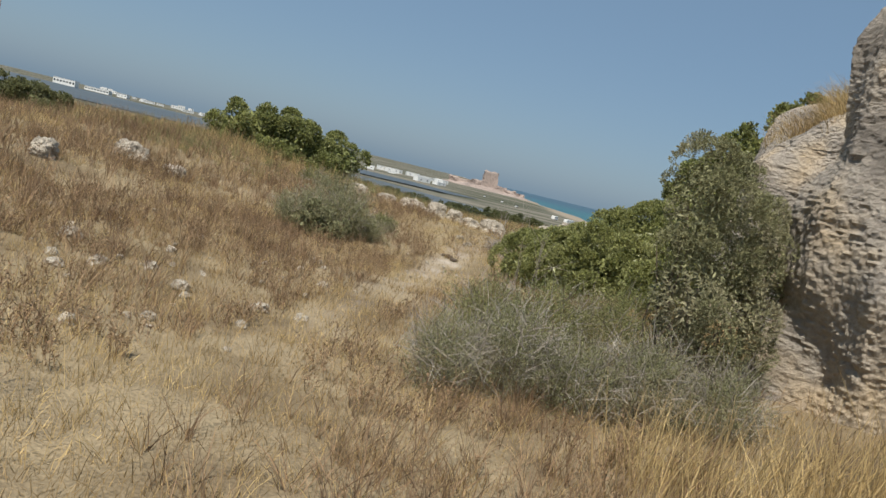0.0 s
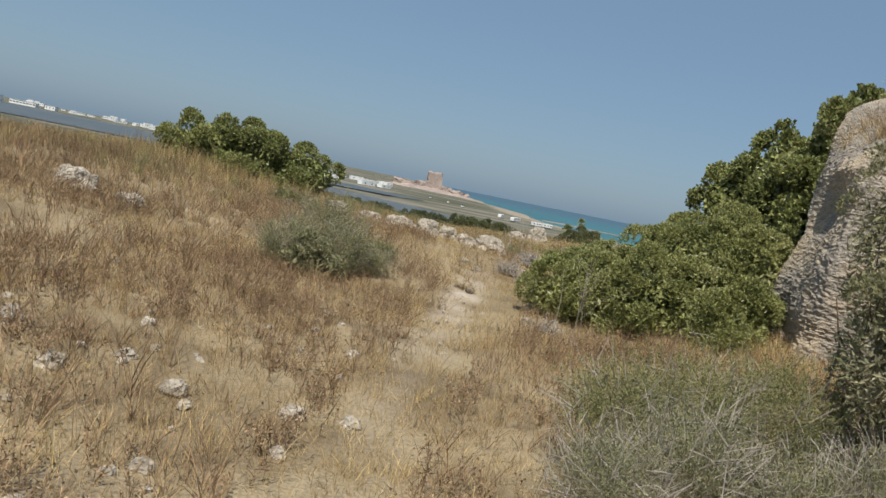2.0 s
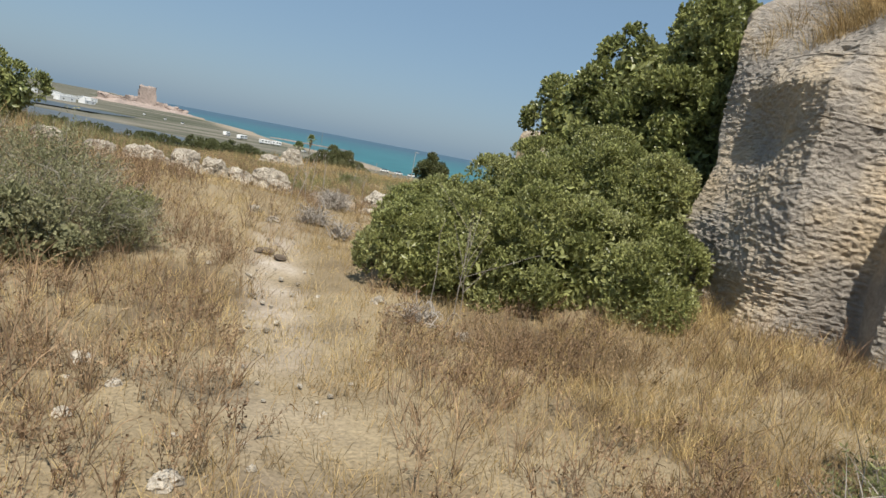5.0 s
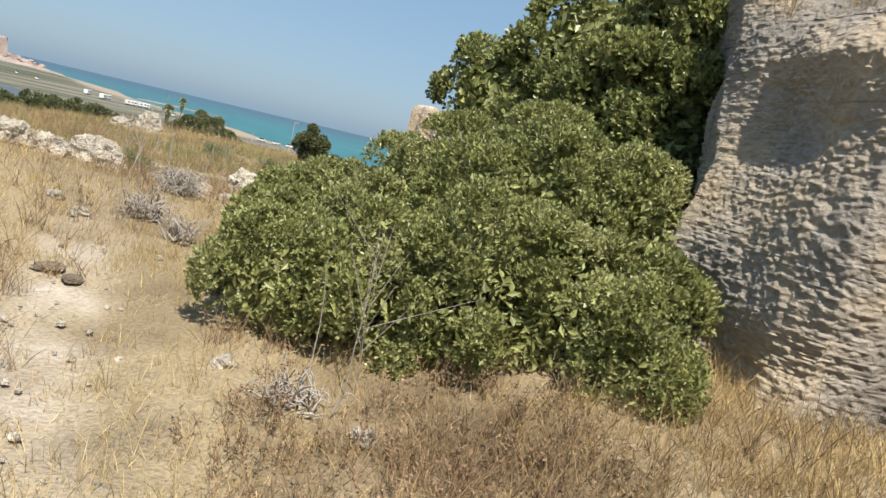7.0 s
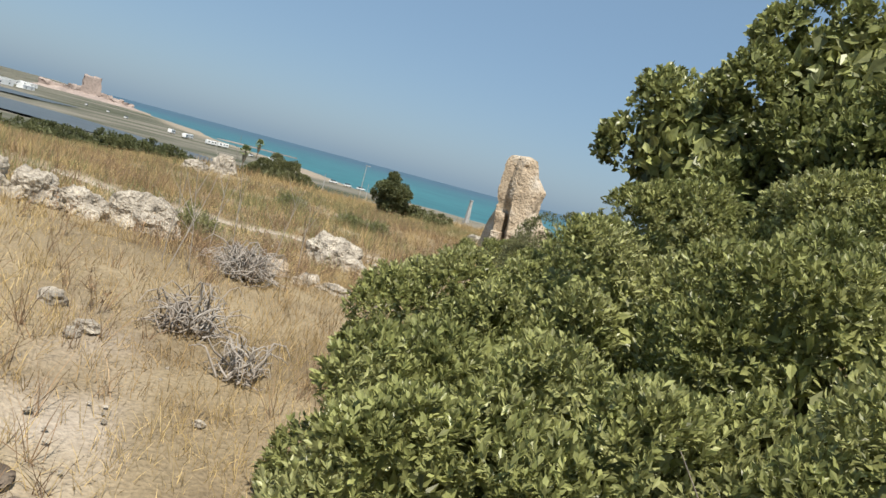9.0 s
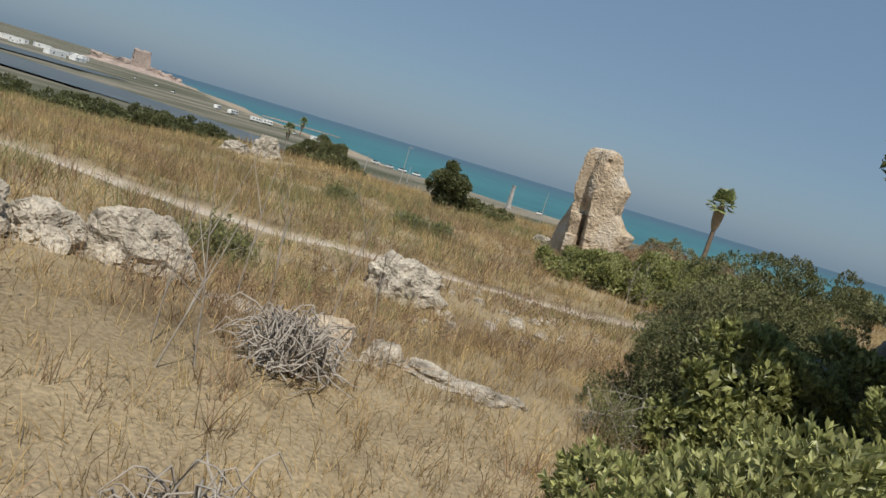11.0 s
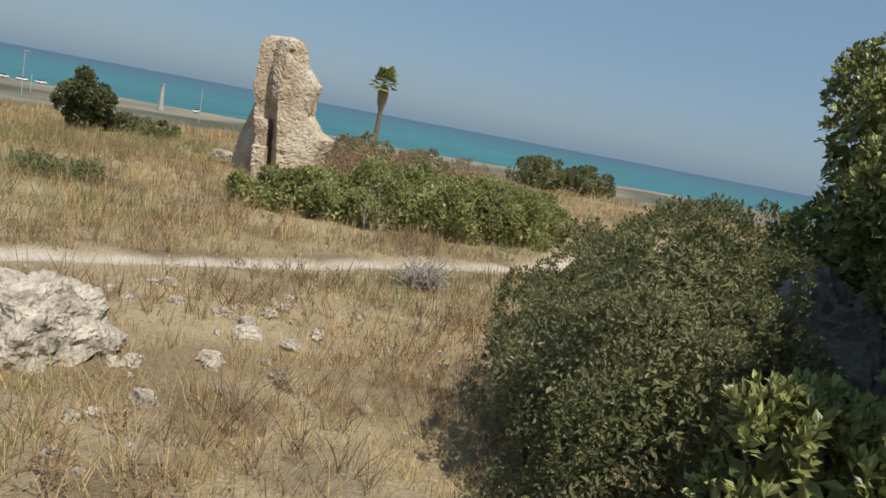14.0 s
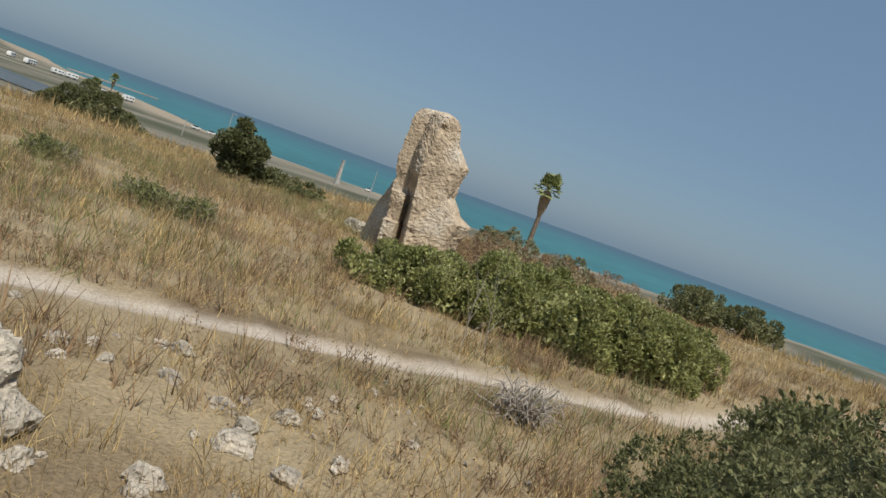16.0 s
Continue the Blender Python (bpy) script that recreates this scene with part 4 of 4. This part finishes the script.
sheet("water", [(-1500, 700), (-330, 620), (-150, 640), (-240, 1000), (-420, 1500), (-1500, 1500)], -12.3, M["pond"], "grey fish pond on the coastal plain", "pond")
sheet("water", [(-75, 330), (-30, 310), (25, 275), (58, 232), (76, 246), (60, 300), (20, 370), (-30, 410), (-80, 420)], -12.3, M["pond"], "pale grey pond behind the beach", "pond")
sheet("water", [(-140, 470), (-60, 460), (10, 480), (30, 520), (-20, 560), (-140, 560)], -12.3, M["pond"], "pale grey pond behind the beach", "pond")
for pts in (((150, 690), (172, 712), (200, 706), (228, 700), (204, 696)), ((96, 560), (112, 600), (125, 640), (120, 640), (106, 600))):
    b = bmesh.new()
    top = [b.verts.new((x, y, SEA + 0.9)) for x, y in pts]
    f = b.faces.new(top)
    g = bmesh.ops.extrude_face_region(b, geom=[f])
    for v in g["geom"]:
        if isinstance(v, bmesh.types.BMVert):
            v.co.z -= 2.5
    me = bpy.data.meshes.new("reef")
    b.to_mesh(me)
    b.free()
    me.materials.append(M["castle"])
    tagged(new("reef", me), "low brown reef lying in the sea", "reef", "low reefs", "structure")

def palm(x, y, tall, crown, label):
    z = height(x, y)
    ob = thing("palm_tree", (x, y, z), label, "palm tree")
    t = np.linspace(0, 1, 12)[:, None]
    line = np.array([0, 0, 1]) * tall * t + np.array([0.05, 0.02, 0]) * tall * np.sin(t * 2)
    v, f = tube(line, tall * 0.030 * (1 - 0.35 * t[:, 0]), 9)
    mesh_object("trunk", v, f, M["bark"], ob, True)
    top = line[-1]
    v, f = tube(top + np.array([[0, 0, -crown * 1.75], [0, 0, -crown * 1.3], [0, 0, -crown * 0.6], [0, 0, -crown * 0.1]]), [crown * 0.13, crown * 0.28, crown * 0.36, crown * 0.2], 9)
    mesh_object("dead_skirt", v, f, M["thatch"], ob)
    for a in range(34):
        up = 2.6 - 3.0 * a / 34
        ang = a * 2.4
        d = unit(np.array([[math.cos(ang), math.sin(ang), up]]))[0]
        side = unit(np.cross(d, [[0, 0, 1.0]]))[0]
        reach = crown * (0.85 + 0.3 * rng.random())
        hub = top + d * reach * 0.5 - np.array([0, 0, 0.1 * crown * (1.2 - up)])
        vs, fs = list(tube(np.stack([top, hub]), [0.03, 0.02], 4)), None
        pv, pf = [vs[0]], [vs[1]]
        segs = 13
        q = []
        for b in range(segs):
            g = (b / (segs - 1) - 0.5) * 2.6
            w = d * math.cos(g) + side * math.sin(g)
            tip = hub + w * reach * 0.55 - np.array([0, 0, 0.16 * reach * abs(g)])
            n_ = np.cross(w, np.cross(d, side))
            q += [hub + n_ * 0.005, hub + w * reach * 0.3 + n_ * 0.07 * reach, tip, hub + w * reach * 0.3 - n_ * 0.07 * reach]
        k = len(pv[0])
        v = np.concatenate([pv[0], np.array(q)])
        mesh_object("frond", v, np.concatenate([pf[0], np.arange(len(q)).reshape(-1, 4) + k]), M["palm"], ob)

palm(64.8, 73.6, 11.0, 1.75, "tall fan palm with a shaggy trunk")
palm(110, 409, 8.0, 2.6, "fan palm beside the beach")
palm(68, 272, 6.5, 2.2, "fan palm beside the pond")

def pole(x, y, tall, lamp):
    ob = thing("lamp_post", (x, y, height(x, y)), "thin grey lamp post beside the shore road", "lamp post", "lamp posts")
    v, f = tube([(0, 0, 0), (0, 0, tall * 0.5), (0, 0, tall)], [0.16, 0.13, 0.09], 8)
    mesh_object("post", v, f, M["pole"], ob, True)
    if lamp:
        box_part("lamp_head", M["pole"], ob, 0.5, 0, tall - 0.1, 1.6, 0.35, 0.2)

pole(102, 245, 12.5, True)
pole(148, 226, 11, False)
pole(112, 262, 6, False)
pole(95, 262, 6, False)
ob = thing("pillar", (159, 266, height(159, 266)), "tapered pale concrete pillar near the beach", "pillar")
bm = bmesh.new()
block(bm, 0, 0, 0.5, 1.6, 1.6, 8.6)
for v in bm.verts:
    if v.co.z > 5:
        v.co.x, v.co.y = v.co.x * 0.55, v.co.y * 0.55
part("shaft", bm, M["pole"], ob)
box_part("plinth", M["pole"], ob, 0, 0, 0, 2.1, 2.1, 0.7, 0, 0.1)
box_part("cap", M["pole"], ob, 0, 0, 9.1, 1.2, 1.2, 0.5, 0, 0.08)

def mast(x, y, tall):
    """A striped radio mast on the plain."""
    ob = thing("radio_mast", (x, y, height(x, y)), "slender pale radio mast with a red top", "mast")
    for name, lo, hi, mat in (("shaft", 0.0, 0.86, M["white"]), ("red_section", 0.86, 0.95, M["red"]), ("aerial", 0.95, 1.0, M["pole"])):
        v, f = tube([(0, 0, tall * lo), (0, 0, tall * (lo + hi) / 2), (0, 0, tall * hi)], [0.012 * tall * (1.5 - lo), 0.012 * tall * (1.5 - (lo + hi) / 2), 0.012 * tall * (1.5 - hi)], 8)
        mesh_object(name, v, f, mat, ob, True)

mast(-125.3, 204.6, 31)

# ---- dry grass ----
LINE = np.array([(0, 0), (-1.6, 3.5), (-0.4, 8), (0.5, 11.5), (1.6, 15), (2.5, 16.4), (4.1, 17.4)])   # the walked line

def from_line(x, y):
    p, best = np.stack([x, y], 1), np.full(len(x), 1e9)
    for a, b in zip(LINE[:-1], LINE[1:]):
        t = np.clip(((p - a) @ (b - a)) / ((b - a) @ (b - a)), 0, 1)
        best = np.minimum(best, np.linalg.norm(p - a - t[:, None] * (b - a), axis=1))
    return best

def grass(name, density, box, reach, tuft, length, width, mat, label, want=0.0, grain=0.5, seed=0, simple=False, lean=0.38, spread=0.25):
    """Tufts of blades over box, at reach (from, to) metres off the walked line, where a patchy noise is over want."""
    count = int(density * (box[1] - box[0]) * (box[3] - box[2]))
    x, y = box[0] + (box[1] - box[0]) * rng.random(count), box[2] + (box[3] - box[2]) * rng.random(count)
    far = from_line(x, y)
    keep = (far >= reach[0]) & (far < reach[1]) & (rng.random(count) > np.maximum(trail_mask(x, y), np.exp(-((y + 0.12 - trail_y(x)) / 0.55) ** 4) * step(-12, 0, x) * step(24, 16, x)) * 1.15) & (y > 0.7 * np.abs(x) - 8)
    x, y = x[keep], y[keep]
    patch = np.array([noise.noise(Vector((a * grain, b * grain, seed))) for a, b in zip(x, y)])
    keep = patch + 0.25 * rng.normal(size=len(x)) > want
    x, y = x[keep], y[keep]
    k = np.repeat(np.arange(len(x)), tuft)
    n = len(k)
    bx, by = x[k] + rng.normal(size=n) * spread * length, y[k] + rng.normal(size=n) * spread * length
    base = np.stack([bx, by, land(bx, by) - 0.02], 1)
    up = np.stack([rng.normal(size=n) * lean, rng.normal(size=n) * lean, np.ones(n)], 1)
    size = length * (0.4 + 0.8 * rng.random(len(x)))[k] * (0.6 + 0.6 * rng.random(n))
    thick = width * (0.7 + 0.6 * rng.random(n))
    if simple:
        side = unit(rng.normal(size=(n, 3)) * [1, 1, 0.1]) * thick[:, None] * 0.5
        v = np.stack([base - side, base + side, base + unit(up) * size[:, None]], 1).reshape(-1, 3)
        f = np.arange(3 * n).reshape(-1, 3)
    else:
        v, f = blades(base, up, size, thick)
    return tagged(mesh_object(name, v, f, mat), label, "grass", "", "stuff")

grass("dry_grass", 95, (-6, 9, 1.5, 22), (0, 3.6), 8, 0.19, 0.0035, M["straw"], "straw coloured dry grass on the hill", -0.35)
grass("dry_grass", 52, (-12, 15, 3, 27), (3.3, 9), 8, 0.20, 0.0055, M["straw"], "straw coloured dry grass on the hill", -0.35)
grass("dry_grass", 24, (-26, 32, 8, 44), (8.5, 26), 9, 0.27, 0.013, M["straw"], "straw coloured dry grass on the far slope", -0.3, simple=True)
grass("dry_grass", 3.6, (-70, 85, 20, 105), (25, 95), 9, 0.45, 0.035, M["straw"], "straw coloured dry grass on the far slope", -0.3, simple=True)
grass("dead_weeds", 30, (-6, 9, 2.0, 20), (0.4, 4.5), 11, 0.34, 0.0045, M["rust"], "rusty brown dead weeds among the grass", 0.02, 0.6, 5, False, 0.42, 0.07)
grass("dead_weeds", 16, (-16, 24, 6, 36), (4, 24), 10, 0.38, 0.010, M["rust"], "rusty brown dead weeds among the grass", 0.05, 0.4, 9, True, 0.42, 0.1)
grass("green_weeds", 24, (-14, 16, 16, 40), (5, 30), 9, 0.36, 0.010, M["greensage"], "grey green weeds among the dry grass", 0.12, 0.25, 14, True, 0.45, 0.2)
grass("tall_grass", 75, (1.6, 4.3, 2.6, 4.9), (0, 9), 9, 0.62, 0.006, M["straw"], "tall yellow dry grass by the ruin", -0.3, lean=0.25)
grass("tall_grass", 30, (-7, -2, 18.5, 21.2), (0, 90), 8, 0.5, 0.008, M["straw"], "tall dry grass below the bush", -0.1, lean=0.25)

grass("dead_weeds", 45, (-0.2, 2.6, 3.0, 5.0), (0, 9), 12, 0.4, 0.0045, M["rust"], "rusty brown dead weeds below the grey shrub", -0.05, 0.8, 3, False, 0.4, 0.08)
grass("dead_weeds", 24, (-10, -1.2, 6.5, 20), (1.5, 12), 11, 0.36, 0.007, M["rust"], "rusty brown dead weeds on the slope", -0.05, 0.45, 21, False, 0.4, 0.09)
grass("green_weeds", 22, (-1.5, 4.5, 19.2, 23.5), (1.5, 9), 9, 0.34, 0.006, M["greensage"], "grey green weeds around the boulders", 0.1, 0.5, 17, False, 0.4, 0.15)

grass("dry_grass", 130, (1.8, 5.2, 7.3, 10.9), (0, 9), 9, 0.27, 0.0045, M["straw"], "golden dry grass below the ruin", -0.4, lean=0.45)
grass("straw_litter", 95, (-6, 11, 1.5, 24), (0, 7.0), 6, 0.11, 0.006, M["straw"], "short flattened straw lying on the ground", -0.5, simple=True, lean=1.8, spread=0.7)

def weeds(name, count, box, tall, mat, label, want, grain, seed, keep_off=0.5):
    """Dead branching weeds: a few stalks a plant, each with short side twigs and dry seed heads."""
    x, y = box[0] + (box[1] - box[0]) * rng.random(count), box[2] + (box[3] - box[2]) * rng.random(count)
    patch = np.array([noise.noise(Vector((a * grain, b * grain, seed))) for a, b in zip(x, y)])
    ok = (patch + 0.15 * rng.normal(size=count) > want) & (from_line(x, y) > keep_off) & (trail_mask(x, y) < 0.2)
    x, y = x[ok], y[ok]
    k = np.repeat(np.arange(len(x)), 6)
    n = len(k)
    h = tall * (0.5 + 0.6 * rng.random(len(x)))[k] * (0.6 + 0.5 * rng.random(n))
    up = unit(np.stack([rng.normal(size=n) * 0.33, rng.normal(size=n) * 0.33, np.ones(n)], 1))
    bx, by = x[k] + rng.normal(size=n) * 0.03, y[k] + rng.normal(size=n) * 0.03
    root = np.stack([bx, by, land(bx, by) - 0.02], 1)
    thick = 0.0035 + 0.0025 * rng.random(n)
    v1, f1 = blades(root, up, h, thick, 0.1)
    kk = np.repeat(np.arange(n), 7)
    m = len(kk)
    u = 0.35 + 0.62 * rng.random(m)
    side = unit(up[kk] * 0.9 + 0.75 * rng.normal(size=(m, 3)))
    start = root[kk] + up[kk] * (h[kk] * u)[:, None]
    reach = h[kk] * (0.12 + 0.16 * rng.random(m))
    v2, f2 = blades(start, side, reach, thick[kk] * 0.8, 0.0)
    head = start + side * reach[:, None] * rng.random(m)[:, None]
    L = 0.012 + 0.016 * rng.random(m)
    v3, f3 = leaf_quads(head, unit(side + 0.5 * rng.normal(size=(m, 3))), unit(rng.normal(size=(m, 3))), L, L * 0.6)
    v = np.concatenate([v1, v2, v3])
    a, b = len(v1), len(v1) + len(v2)
    return tagged(mesh_object(name, v, [f1[0], f1[1], f2[0] + a, f2[1] + a, f3 + b], mat), label, "weeds", "", "stuff")

weeds("dead_weeds", 1500, (-4.5, 2.3, 2.6, 11.5), 0.34, M["rust"], "rusty brown branching dead weeds in the grass", 0.0, 0.7, 31, 0.35)
weeds("dead_weeds", 1300, (-7, 1.0, 9, 19), 0.38, M["rust"], "rusty brown branching dead weeds on the slope", 0.08, 0.5, 33, 0.6)
weeds("dead_weeds", 160, (1.3, 3.1, 9.6, 11.9), 0.3, M["rust"], "rusty brown branching dead weeds below the bush", -0.1, 0.8, 35, 0.9)
weeds("dead_weeds", 1000, (1.5, 12, 18, 28), 0.34, M["rust"], "rusty brown branching dead weeds around the trail", 0.15, 0.45, 37, 0.9)

# dry tufts on the crown of the ruin
n = 3600
up_ = 0.74 + 0.26 * rng.random(n)
x, y = 4.42 + 0.2 * up_ + 1.15 * np.maximum(0, (up_ - 0.66) / 0.34) ** 1.15, 9.9 + 1.5 * rng.random(n)
patch = np.array([noise.noise(Vector((a * 2.4, b * 2.4, 1))) for a, b in zip(x, y)]) > -0.02
x, y, up_ = x[patch], y[patch], up_[patch]
base = np.stack([x, y, 0.2 + 3.9 * up_ - 0.1], 1)
v, f = blades(base, np.stack([rng.normal(size=len(x)) * 0.3 - 0.3, rng.normal(size=len(x)) * 0.3, np.ones(len(x))], 1), 0.25 + 0.4 * rng.random(len(x)), np.full(len(x), 0.006), 0.7)
tagged(mesh_object("tall_grass", v, f, M["straw"]), "dry grass growing on top of the ruin", "grass", "", "stuff")
